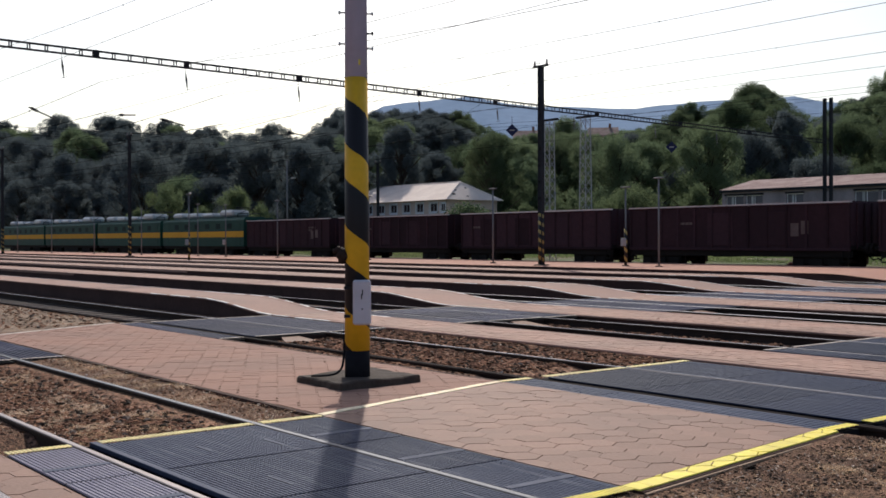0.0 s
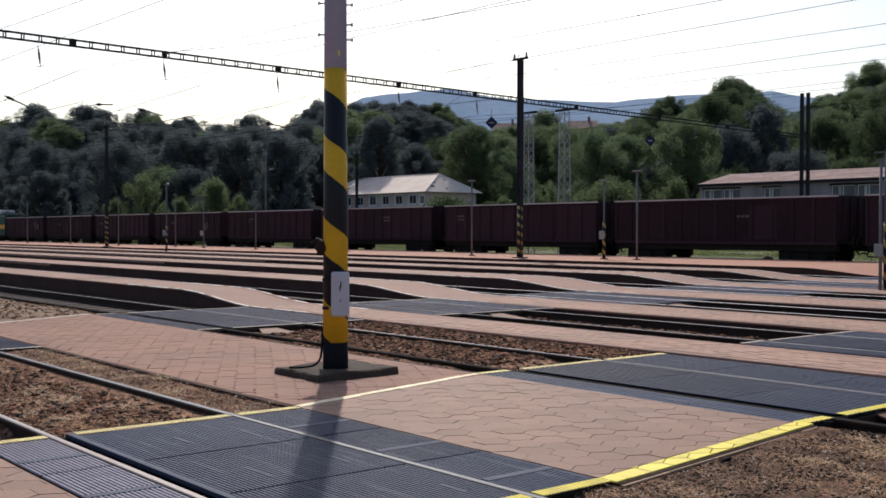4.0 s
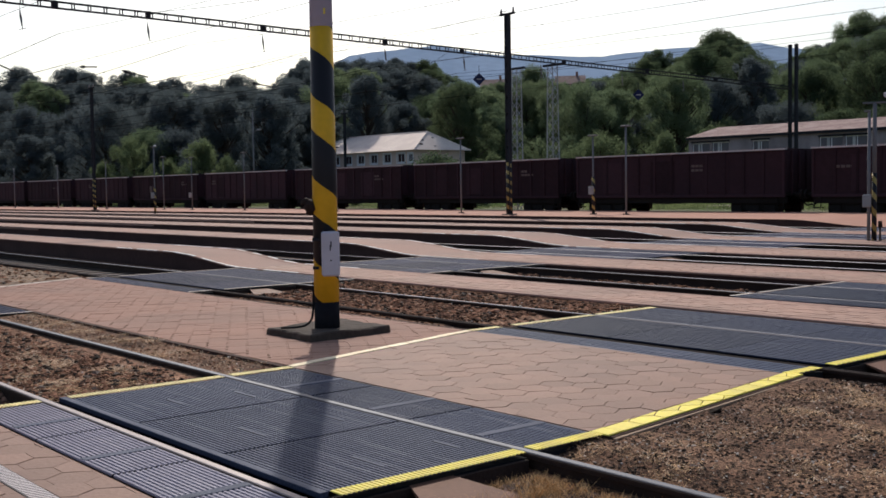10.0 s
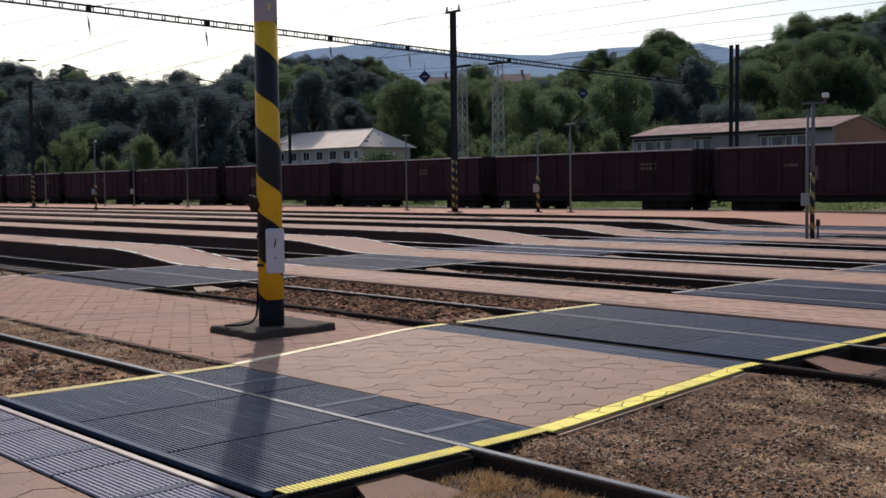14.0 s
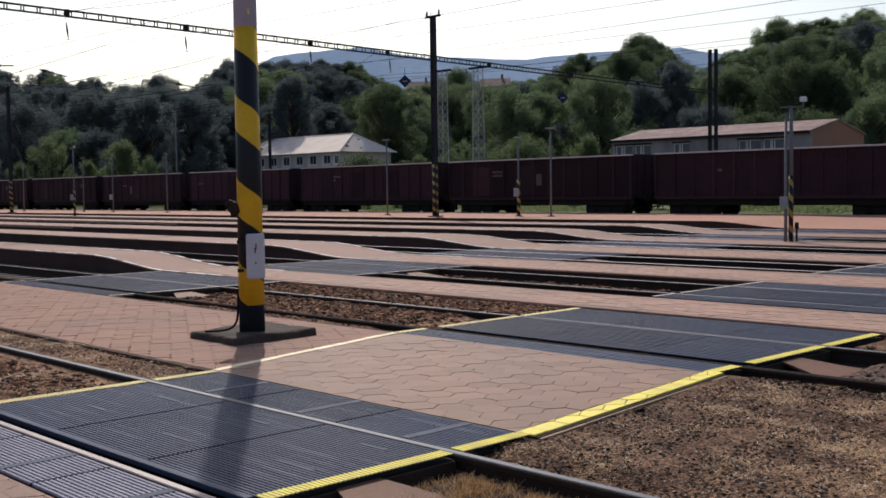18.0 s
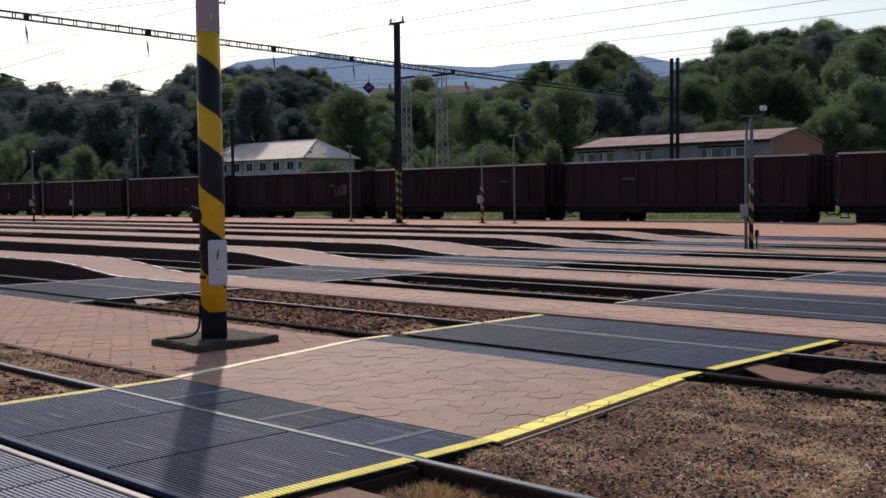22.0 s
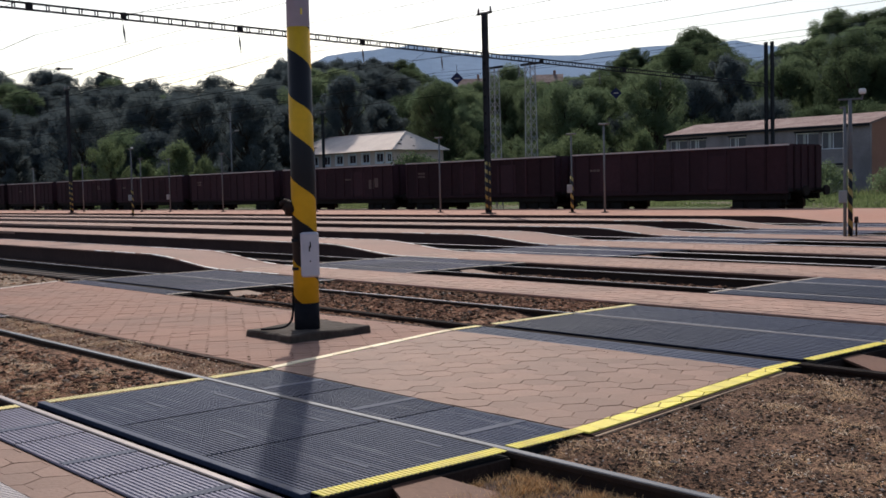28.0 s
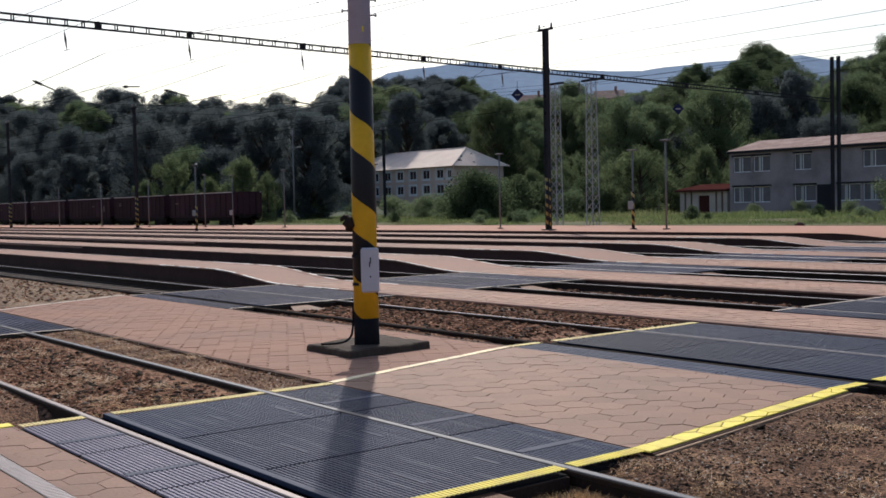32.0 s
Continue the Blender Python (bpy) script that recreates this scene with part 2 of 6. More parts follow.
# Pale base colour paints the sun's glint along the wagon rims.
WAGON_TOP = mat("sun_glint_rim", (0.55, 0.5, 0.5), 0.6, 0.1, grain=8, blotch=0.6, vary=0.3, bump=0.1)
WAGON_IN = mat("wagon_underframe", (0.018, 0.015, 0.014), 0.85, grain=12, blotch=1, vary=0.4, bump=0.2)
CHALK = mat("faded_white_marking", (0.13, 0.1, 0.095), 0.85, grain=8, blotch=2, vary=0.4, bump=0)
GREEN = mat("locomotive_green", (0.011, 0.058, 0.046), 0.6, grain=6, blotch=0.6, vary=0.25, bump=0.05, spread=0.1, spec=0.15)
LOCOYEL = mat("locomotive_yellow", (0.52, 0.3, 0.03), 0.7, grain=6, blotch=0.6, vary=0.12, bump=0.05)
LOCOROOF = mat("locomotive_roof_grey", (0.42, 0.44, 0.46), 0.45, 0.4, grain=6, blotch=0.6, vary=0.2, bump=0.1)
GLASS = mat("dark_window_glass", (0.075, 0.05, 0.052), 0.15, 0.0, bump=0, spec=0.4)
CURTAIN = mat("net_curtain", (0.45, 0.45, 0.45), 0.9, grain=6, blotch=2, vary=0.1, bump=0)
CABGLASS = mat("dusty_cab_glass", (0.012, 0.03, 0.03), 0.6, bump=0, spec=0.05)
GREYWALL = mat("grey_render", (0.31, 0.268, 0.28), 0.9, grain=6, blotch=0.5, vary=0.15, bump=0.2, tint=(0.14, 0.122, 0.132))
HOUSEWALL = mat("stained_pale_render", (0.7, 0.53, 0.45), 0.9, grain=5, blotch=0.5, vary=0.15, bump=0.2, tint=(0.54, 0.41, 0.35))
HUTWALL = mat("pale_panel_render", (0.5, 0.43, 0.39), 0.9, grain=6, blotch=0.8, vary=0.15, bump=0.2, tint=(0.38, 0.32, 0.29))
PALEWALL = mat("pale_render", (0.8, 0.6, 0.48), 0.9, grain=6, blotch=0.4, vary=0.12, bump=0.2, tint=(0.64, 0.48, 0.39))
BRICKWALL = mat("brick_gable", (0.33, 0.165, 0.12), 0.9, grain=8, blotch=0.6, vary=0.2, bump=0.3)
ROOFBROWN = mat("weathered_tile_roof", (0.2, 0.125, 0.115), 0.9, grain=5, blotch=0.9, vary=0.45, bump=0.4, tint=(0.34, 0.25, 0.23), contrast=0.2, streak=(0.42, 0.33, 0.3))
ROOFPALE = mat("pale_tile_roof", (0.88, 0.72, 0.62), 0.8, grain=3, blotch=0.5, vary=0.14, bump=0.3, tint=(0.74, 0.58, 0.5))
REDROOF = mat("red_sheet_roof", (0.07, 0.026, 0.024), 0.7, grain=6, blotch=0.6, vary=0.2, bump=0.2, spec=0.0)
WINFRAME = mat("window_frame_paint", (0.75, 0.75, 0.78), 0.6, grain=8, blotch=2, vary=0.1, bump=0)
BARK = mat("bark", (0.07, 0.055, 0.045), 0.95, grain=12, blotch=1.5, vary=0.35, bump=0.5)


def leaf_material(name, colour, spread, tint=None):
    m = mat(name, colour, 0.9, grain=0.35, blotch=0.09, vary=0.3, bump=0, spread=spread, spec=0.03, island=True, tint=tint)
    n, l = m.node_tree.nodes, m.node_tree.links
    b = n["Principled BSDF"]
    src = b.inputs["Base Color"].links[0].from_socket
    tr, mx = n.new("ShaderNodeBsdfTranslucent"), n.new("ShaderNodeMixShader")
    l.new(src, tr.inputs[0])
    mx.inputs[0].default_value = 0.62
    l.new(b.outputs[0], mx.inputs[1])
    l.new(tr.outputs[0], mx.inputs[2])
    l.new(mx.outputs[0], n["Material Output"].inputs[0])
    return m


# Blue-grey leaves: haze over the wood is mixed into their colour.
LEAF = leaf_material("haze_blue_foliage", (0.1, 0.124, 0.135), 0.07, (0.12, 0.138, 0.134))
LEAF_MID = leaf_material("olive_foliage", (0.145, 0.195, 0.112), 0.18, (0.19, 0.23, 0.125))
LEAF_DEEP = leaf_material("deep_green_foliage", (0.08, 0.112, 0.062), 0.15, (0.11, 0.135, 0.072))
BLADE = leaf_material("grass_blade", (0.125, 0.17, 0.07), 0.35, (0.225, 0.225, 0.115))
LEAF2 = leaf_material("fresh_foliage", (0.15, 0.192, 0.1), 0.2, (0.136, 0.17, 0.09))
FOREST = mat("forest_floor", (0.1, 0.125, 0.085), 0.95, grain=1.2, blotch=0.1, vary=0.5, bump=0.8)
# Distance haze is put into the ridge's pale blue base colour.
FARHILL = mat("haze_tinted_far_forest", (0.3, 0.385, 0.51), 1.0, grain=0.03, blotch=0.004, vary=0.16, bump=0.0, tint=(0.25, 0.335, 0.455), spec=0.0)


def stripe_material(name, pitch, shift, wind, black, yellow=(0.74, 0.415, 0.022)):
    """Black and yellow bands that wind round the pole, falling to the right."""
    m = mat(name, yellow, 0.55, grain=14, blotch=3, vary=0.12, bump=0.1, tint=ramp_colour(yellow, 0.77)[:3], spec=0.25)
    n, l = m.node_tree.nodes, m.node_tree.links
    b = n["Principled BSDF"]
    src = b.inputs["Base Color"].links[0].from_socket
    tc, sep = n.new("ShaderNodeTexCoord"), n.new("ShaderNodeSeparateXYZ")
    wob = n.new("ShaderNodeTexNoise")
    wob.inputs["Scale"].default_value = 5.0
    l.new(tc.outputs["Object"], sep.inputs[0])
    l.new(tc.outputs["Object"], wob.inputs["Vector"])

    def op(kind, a, b_):
        x = n.new("ShaderNodeMath")
        x.operation = kind
        for k, v in enumerate((a, b_)):
            if v is None:
                continue
            if isinstance(v, (int, float)):
                x.inputs[k].default_value = v
            else:
                l.new(v, x.inputs[k])
        return x.outputs[0]

    ang = op("MULTIPLY", op("ARCTAN2", sep.outputs[1], sep.outputs[0]), wind / (2 * math.pi))
    u = op("ADD", op("ADD", ang, op("DIVIDE", sep.outputs[2], pitch)), op("MULTIPLY", wob.outputs[0], 0.06))
    gt = op("GREATER_THAN", op("FRACT", op("ADD", u, shift - 0.03), None), black)
    mx = n.new("ShaderNodeMix")
    mx.data_type = "RGBA"
    l.new(gt, mx.inputs[0])
    l.new(src, mx.inputs[7])
    mx.inputs[6].default_value = (0.014, 0.014, 0.018, 1)
    l.new(mx.outputs[2], b.inputs["Base Color"])
    return m


STRIPES = stripe_material("hazard_stripes", 0.871, 0.205, 0.64, 0.57)
STRIPES_FAR = stripe_material("hazard_stripes_far", 0.42, 0.2, 1.0, 0.58, (0.42, 0.29, 0.09))


# ---- mesh helpers ----
def part(name, bm, material, parent=None, label=""):
    me = bpy.data.meshes.new(name)
    bm.to_mesh(me)
    bm.free()
    me.materials.append(material)
    ob = new(name, me)
    if parent:
        ob.parent = parent
    if label:
        ob["label"] = label
    return ob


def link(name, me, parent, m=None):
    ob = new(name, me)
    ob.parent = parent
    if m is not None:
        ob.matrix_local = m
    return ob


def box(bm, x0, x1, y0, y1, z0, z1, bevel=0.0):
    r = bmesh.ops.create_cube(bm, size=1.0)
    for v in r["verts"]:
        v.co = Vector((x0 + (v.co.x + 0.5) * (x1 - x0), y0 + (v.co.y + 0.5) * (y1 - y0), z0 + (v.co.z + 0.5) * (z1 - z0)))
    if bevel:
        bmesh.ops.bevel(bm, geom=list({e for v in r["verts"] for e in v.link_edges}), offset=bevel, segments=1, affect="EDGES")
    return bm


def boxes(*rows, bevel=0.0):
    bm = bmesh.new()
    for row in rows:
        box(bm, *row, bevel=bevel)
    return bm


def tube(bm, a, b, r0, r1=None, sides=6, caps=True):
    a, b = Vector(a), Vector(b)
    r1 = r0 if r1 is None else r1
    q = (b - a).to_track_quat("Z", "Y")
    rings = []
    for p, r in ((a, r0), (b, r1)):
        rings.append([bm.verts.new(p + q @ Vector((r * math.cos(2 * math.pi * k / sides), r * math.sin(2 * math.pi * k / sides), 0))) for k in range(sides)])
    for k in range(sides):
        f = bm.faces.new((rings[0][k], rings[0][(k + 1) % sides], rings[1][(k + 1) % sides], rings[1][k]))
        f.smooth = sides > 6
    if caps:
        bm.faces.new(rings[0][::-1])
        bm.faces.new(rings[1])
    return bm


def path_tube(bm, pts, r, sides=5):
    """One continuous tube through the points."""
    pts = [Vector(p) for p in pts]
    rings = []
    for i, p in enumerate(pts):
        d = (pts[min(i + 1, len(pts) - 1)] - pts[max(i - 1, 0)]).normalized()
        q = d.to_track_quat("Z", "Y")
        rings.append([bm.verts.new(p + q @ Vector((r * math.cos(2 * math.pi * k / sides), r * math.sin(2 * math.pi * k / sides), 0))) for k in range(sides)])
    for a, b in zip(rings, rings[1:]):
        for k in range(sides):
            bm.faces.new((a[k], a[(k + 1) % sides], b[(k + 1) % sides], b[k])).smooth = True
    bm.faces.new(rings[0][::-1])
    bm.faces.new(rings[-1])
    return bm


def smooth_path(pts, n=5):
    """Points along a smooth curve through the given ones."""
    pts = [Vector(p) for p in pts]
    out = []
    for i in range(len(pts) - 1):
        a, b, c, d = pts[max(0, i - 1)], pts[i], pts[i + 1], pts[min(len(pts) - 1, i + 2)]
        for q in range(n):
            t = q / n
            out.append(0.5 * (2 * b + (c - a) * t + (2 * a - 5 * b + 4 * c - d) * t * t + (3 * b - a - 3 * c + d) * t ** 3))
    return out + [pts[-1]]


def prism(bm, profile, x0, x1):
    """A profile of (y, z) drawn out along x."""
    a = [bm.verts.new((x0, y, z)) for y, z in profile]
    b = [bm.verts.new((x1, y, z)) for y, z in profile]
    n = len(profile)
    for k in range(n):
        bm.faces.new((a[k], a[(k + 1) % n], b[(k + 1) % n], b[k]))
    bm.faces.new(a[::-1])
    bm.faces.new(b)
    bmesh.ops.recalc_face_normals(bm, faces=bm.faces[:])
    return bm


def poly(bm, pts):
    return bm.faces.new([bm.verts.new(p) for p in pts])


def empty(name, m=None):
    ob = new(name)
    if m is not None:
        ob.matrix_world = m
    return ob


def fast(name, verts, faces, material, parent=None):
    me = bpy.data.meshes.new(name)
    me.from_pydata(verts, [], faces)
    me.materials.append(material)
    ob = new(name, me)
    if parent:
        ob.parent = parent
    return ob


# ---- plan: tracks and platforms ----
GAUGE = 1.507
TRACKS = [2.87, 8.166, 13.15, 18.05, 23.0, 27.95, 32.9]       # near rail of each track
PLATFORMS = [(10.95, 12.45), (15.6, 17.5), (20.55, 22.7), (25.5, 27.4), (30.4, 32.3)]
CROSS_A = (-8.9, -4.75)
CROSS_B = (-19.5, -15.3)
FAR_EDGE, FAR_BACK = 35.3, 43.0
TRAIN_Y = 44.7
LEFT, RIGHT = -420.0, 60.0
RISE = 0.22

# ---- ground ----
FLUSH = [(-15.2, -8.95, 9.9, 10.95, -0.03), (-4.75, 8.0, 9.9, 10.95, -0.03), (-4.95, 8.0, 4.3, 8.2, -0.022), (-14.4, -8.12, 4.3, 5.1, -0.012), (-46.0, -18.9, 4.3, 8.2, -0.03)]  # dirt nearly flush with the rails


def ground_z(x, y):
    if y >= 46.5:
        return -0.15 + min(1.0, (y - 46.5) / 6) * 0.3
    if 7.75 < y < 9.95 and -14.5 < x < -9.6:
        return -0.055 + 0.02 * noise.noise((x * 2.3, y * 2.3, 4))
    if 9.95 < y < 10.95 and (-15.2 <= x <= -8.95 or -4.75 <= x <= 8.0):
        return -0.035 + 0.01 * noise.noise((x * 2.1, y * 2.1, 3))
    if any(y0 - 0.1 < y < y1 + 0.1 for y0, y1 in PLATFORMS) or y > 34 or x < -46 or y < 2:
        return -0.17
    wave = 0.022 * noise.noise((x * 0.8, y * 0.8, 3)) + 0.018 * noise.noise((x * 2.7, y * 2.7, 1))
    if -5.4 < x < -4.1 and 4.4 < y < 8.0 and x < -4.41 - 0.132 * (y - 5.02) - 0.15:
        return -0.1
    for x0, x1, y0, y1, top in FLUSH:
        if x0 <= x <= x1 and y0 <= y <= y1:
            side = min(1.0, min(abs(y - r) for r in (2.87, 4.377, 8.166, 9.673)) / 0.35)
            low = -0.13 if x > -8 else -0.06
            return low + (top - low) * side + wave * 0.6
    if -14.3 < x < -8.25 and 2.95 < y < 4.3:
        return -0.062 + wave * 0.8
    if any(a - 0.1 < x < b + 0.1 for a, b in (CROSS_A, CROSS_B, (-14.3, -18.2), (-8.9, -4.4))):
        return -0.15
    if x < -19.4 and 7.9 < y < 10.95:
        return -0.18
    if y < 2.9 and x < -8.2:
        return -0.045 + 0.02 * noise.noise((x * 2, y * 2, 5))
    return (-0.1 if y < 12 else -0.14) + wave


bm = bmesh.new()
ys = [-3000, -300, -30, 0, 1.5] + [2.2 + 0.3 * i for i in range(34)] + [12.4 + 0.75 * i for i in range(30)] + [38, 46.5, 49, 52.5, 60, 75, 95, 130, 400, 4000]
xs = sorted([-14.42, -14.39, -8.13, -8.11, -4.95, -4.88, -4.81, -4.74, -4.67, -4.6, -4.53, -4.46, -4.39, -4.32, -4.25, -4000, -1200, -500, -300, -200, -120, -80, -60, -50] + [-46 + 0.5 * i for i in range(30)] + [-31 + 0.3 * i for i in range(120)] + [5.5, 8, 20, 60, 200, 1000, 4000])
grid = [[bm.verts.new((x, y, ground_z(x, y))) for x in xs] for y in ys]
for j in range(len(ys) - 1):
    for i in range(len(xs) - 1):
        bm.faces.new((grid[j][i], grid[j][i + 1], grid[j + 1][i + 1], grid[j + 1][i])).smooth = True
gnd = part("ground", bm, GRAVEL)
for m in (DIRT, DARKBED, PALEDIRT):
    gnd.data.materials.append(m)
for fc in gnd.data.polygons:
    q = fc.center
    if any(x0 <= q.x <= x1 and y0 <= q.y <= y1 for x0, x1, y0, y1, _ in FLUSH) or (q.y < 2.75 and -20 < q.x < -8.2 and q.y > 0):
        fc.material_index = 3 if q.x < -18.9 else 1
    elif 12.3 < q.y < 35.5 or (q.x > -4.9 and (2.9 < q.y < 4.35 or 8.1 < q.y < 9.9)) or (q.x < -19.5 and 8.1 < q.y < 11.0):
        fc.material_index = 2
tagged(gnd, "brown railway ballast and dirt with dry weeds", "ground", kind="structure")
bm = bmesh.new()
grid = []
rg = random.Random(5)
gy = [49.0, 49.6, 50.5, 53, 57, 62, 70, 80, 92, 110, 140]
for y in gy:
    grid.append([bm.verts.new((-260 + 5 * i, y, ground_z(0, y) + 0.02 + rg.uniform(0, 0.12))) for i in range(70)])
for j in range(len(gy) - 1):
    for i in range(69):
        bm.faces.new((grid[j][i], grid[j][i + 1], grid[j + 1][i + 1], grid[j + 1][i]))
tagged(part("grass_field", bm, GRASS), "rough green and straw-coloured grass beyond the tracks", "grass", kind="structure")

# ---- rails ----
RAIL_PROFILE = [(-0.07, -0.16), (0.07, -0.16), (0.07, -0.148), (0.012, -0.13), (0.012, -0.045), (0.036, -0.035), (0.036, -0.008), (0.028, 0.0), (-0.028, 0.0), (-0.036, -0.008), (-0.036, -0.035), (-0.012, -0.045), (-0.012, -0.13), (-0.07, -0.148)]


def track(y, x0, x1, z=0.0):
    t = empty("railway_track", pose(0, y, z))
    for k in (0, GAUGE):
        bm = bmesh.new()
        prism(bm, [(k + a, b) for a, b in RAIL_PROFILE[:6] + [(0.036, -0.012), (0.029, -0.005), (-0.029, -0.005), (-0.036, -0.012)] + RAIL_PROFILE[10:]], x0, x1)
        part("rail_web", bm, RUST, t, "rusty rail web, foot and head sides")
        dull = k == 0 and 5 < y < 12
        bm = bmesh.new()
        e = 0.03 if k and y < 5 else 0.027 if y < 5 or y > 16 else 0.015
        prism(bm, [(k + a, b) for a, b in ((e, -0.005), (e - 0.006, 0.0), (0.006 - e, 0.0), (-e, -0.005))], x0, x1)
        part("rail_head", bm, DULLRAIL if dull else RAIL_PALE if y < 5 and k == 0 else RAIL_GREY if y < 5 else RAIL if y < 16 else RAIL_BRIGHT, t, "dull brown rail head" if dull else "worn shiny rail head")
    return tagged(t, "rusty steel railway track on brown ballast", "railway track", group="railway tracks", kind="structure")


LINES = [track(y, LEFT, RIGHT) for y in TRACKS]
tie = bpy.data.meshes.new("sleeper")
bm = boxes((-0.12, 0.12, -0.48, GAUGE + 0.48, -0.24, -0.162), bevel=0.01)
bm.to_mesh(tie)
bm.free()
tie.materials.append(SLEEPER)
for i in range(40):
    link("sleeper", tie, LINES[1], pose(-20.1 - 0.61 * i, 0, 0))
track(TRAIN_Y - GAUGE / 2, LEFT - 200, RIGHT + 400, 0.0)

# ---- crossing gratings ----
def comb(x0, x1, y0, n, w, fill, lo, hi):
    """Ridged plate: n ridges along x, one connected sheet."""
    prof = []
    for i in range(n):
        y = y0 + i * w
        prof += [(y, lo), (y + 0.004, hi), (y + w * fill - 0.004, hi), (y + w * fill, lo)]
    verts = [(x0, y, z) for y, z in prof] + [(x1, y, z) for y, z in prof]
    k = len(prof)
    return verts, [(i, k + i, k + i + 1, i + 1) for i in range(k - 1)]


def grating(x0, x1, y0, y1, yellow=(), seams=0.0, fine=True, z=0.0, bars=True):
    """A steel crossing grating: ridged panels along the rails, worn strips, painted ends."""
    g = empty("crossing_grating", pose(0, 0, z))
    # Tray added in near-black so the slots above look shaded.
    part("grating_tray", boxes((x0, x1, y0, y1, -0.085, -0.03)), PIT, g, "near-black tray standing in for shade under the grating")
    n = max(3, round((y1 - y0) / (0.031 if y1 < 6 and fine else 0.075)))
    w = (y1 - y0) / n
    ya = 0.11 if fine else 0.07
    xa, xb = x0 + (ya if "left" in yellow else 0), x1 - (ya if "right" in yellow else 0)
    cuts = [xa]
    step = seams or (xb - xa)
    while cuts[-1] + step * 1.4 < xb:
        cuts.append(cuts[-1] + step)
    cuts.append(xb)
    rim = 0.06 if fine and y1 < 6 and y1 - y0 > 0.9 else 0.0
    if rim:
        part("border_bar", boxes((x0 + 0.004, x1 - 0.11, y0, y0 + rim - 0.006, -0.06, 0.0), bevel=0.003), RUBBER, g, "smooth grey border bar")
        y0, n = y0 + rim, n - 2
        w = (y1 - y0) / n
    for a, b in zip(cuts, cuts[1:]):
        v, f = comb(a + (0.01 if y0 < 6 else 0.004), b - (0.01 if y0 < 6 else 0.004), y0, n, w, 0.73, -0.014, -0.002)
        # The strip beside the near paving gets the paler lilac steel.
        tone = PALEGRATE if y1 < 3 else BLUEGRATE if x0 < -14 else NAVY if not fine else RUBBER if y1 < 8.2 else NAVY
        fast("panel", v, f, tone, g)
        v, f = [], []
        x = a + 0.03
        while fine and y1 < 6 and x < b - 0.05:
            k = len(v)
            v += [(x, y0, -0.005), (x + 0.008, y0, -0.005), (x + 0.008, y1 - w * 0.2, -0.005), (x, y1 - w * 0.2, -0.005)]
            f.append((k, k + 1, k + 2, k + 3))
            x += 0.05
        if v:
            fast("cross_bar_rest", v, f, tone, g)["kind"] = "stuff"
    for side, a, b in (("left", x0, xa), ("right", xb, x1)):
        if side in yellow:
            v, f = comb(a, b, y0, n, w, 0.86, -0.001, 0.004)
            fast("painted_end", v, f, (YELLOW if side == "right" else PALEYEL) if fine else CREAM, g)["label"] = "yellow-painted grating end" if fine else "faded painted grating end"
    rg = random.Random(int((x0 + y0) * 100))
    if bars:
        for a, b in zip(cuts, cuts[1:]):
            if y0 > 6:
                break
            if y1 - y0 < 0.9:
                c = a + (b - a) * 0.62
                part("frame_bar", boxes((c - 0.035, c + 0.035, y0 + 0.01, y1 - 0.01, -0.02, 0.001)), GRATE_BAR, g, "worn pale grating bar")
            else:
                for k in range(2):
                    px_, py_ = a + (b - a) * (0.45 + 0.1 * rg.random()), y0 + w * round(n * (0.3 + 0.45 * k + 0.1 * rg.random()))
                    part("wear_strip", boxes((px_, px_ + rg.uniform(0.2, 0.34), py_, py_ + w * 0.8, -0.02, 0.0)), GRATE_BAR, g, "worn pale grating strip")
    return tagged(g, "blue-black steel crossing grating between the rails", "crossing grating", group="crossing gratings")


def deflector(x, y0, y1, side):
    """The sloped steel plate that closes the end of a grating between the rails."""
    d = empty("deflector_plate", pose(x, (y0 + y1) / 2, 0))
    w = (y1 - y0) / 2 - 0.25
    bm = bmesh.new()
    e = 0.75 * side
    vs = [bm.verts.new(p) for p in ((0, -w * 0.3, -0.03), (0, w * 0.3, -0.03), (e, w * 0.85, -0.145), (e, -w * 0.85, -0.145), (0, -w * 0.3, -0.05), (0, w * 0.3, -0.05), (e, w * 0.85, -0.17), (e, -w * 0.85, -0.17))]
    for f in ((0, 1, 2, 3), (4, 7, 6, 5), (0, 4, 5, 1), (2, 6, 7, 3), (1, 5, 6, 2), (0, 3, 7, 4)):
        bm.faces.new([vs[k] for k in f])
    bmesh.ops.recalc_face_normals(bm, faces=bm.faces[:])
    part("sloped_plate", bm, PLATE, d)
    part("end_beam", boxes((0.004 if side > 0 else -0.034, 0.034 if side > 0 else -0.004, -(y1 - y0) / 2 + 0.06, (y1 - y0) / 2 - 0.06, -0.16, -0.035)), RUST, d)
    return tagged(d, "sloped rusty brown steel deflector plate at a grating end", "deflector plate", group="deflector plates")


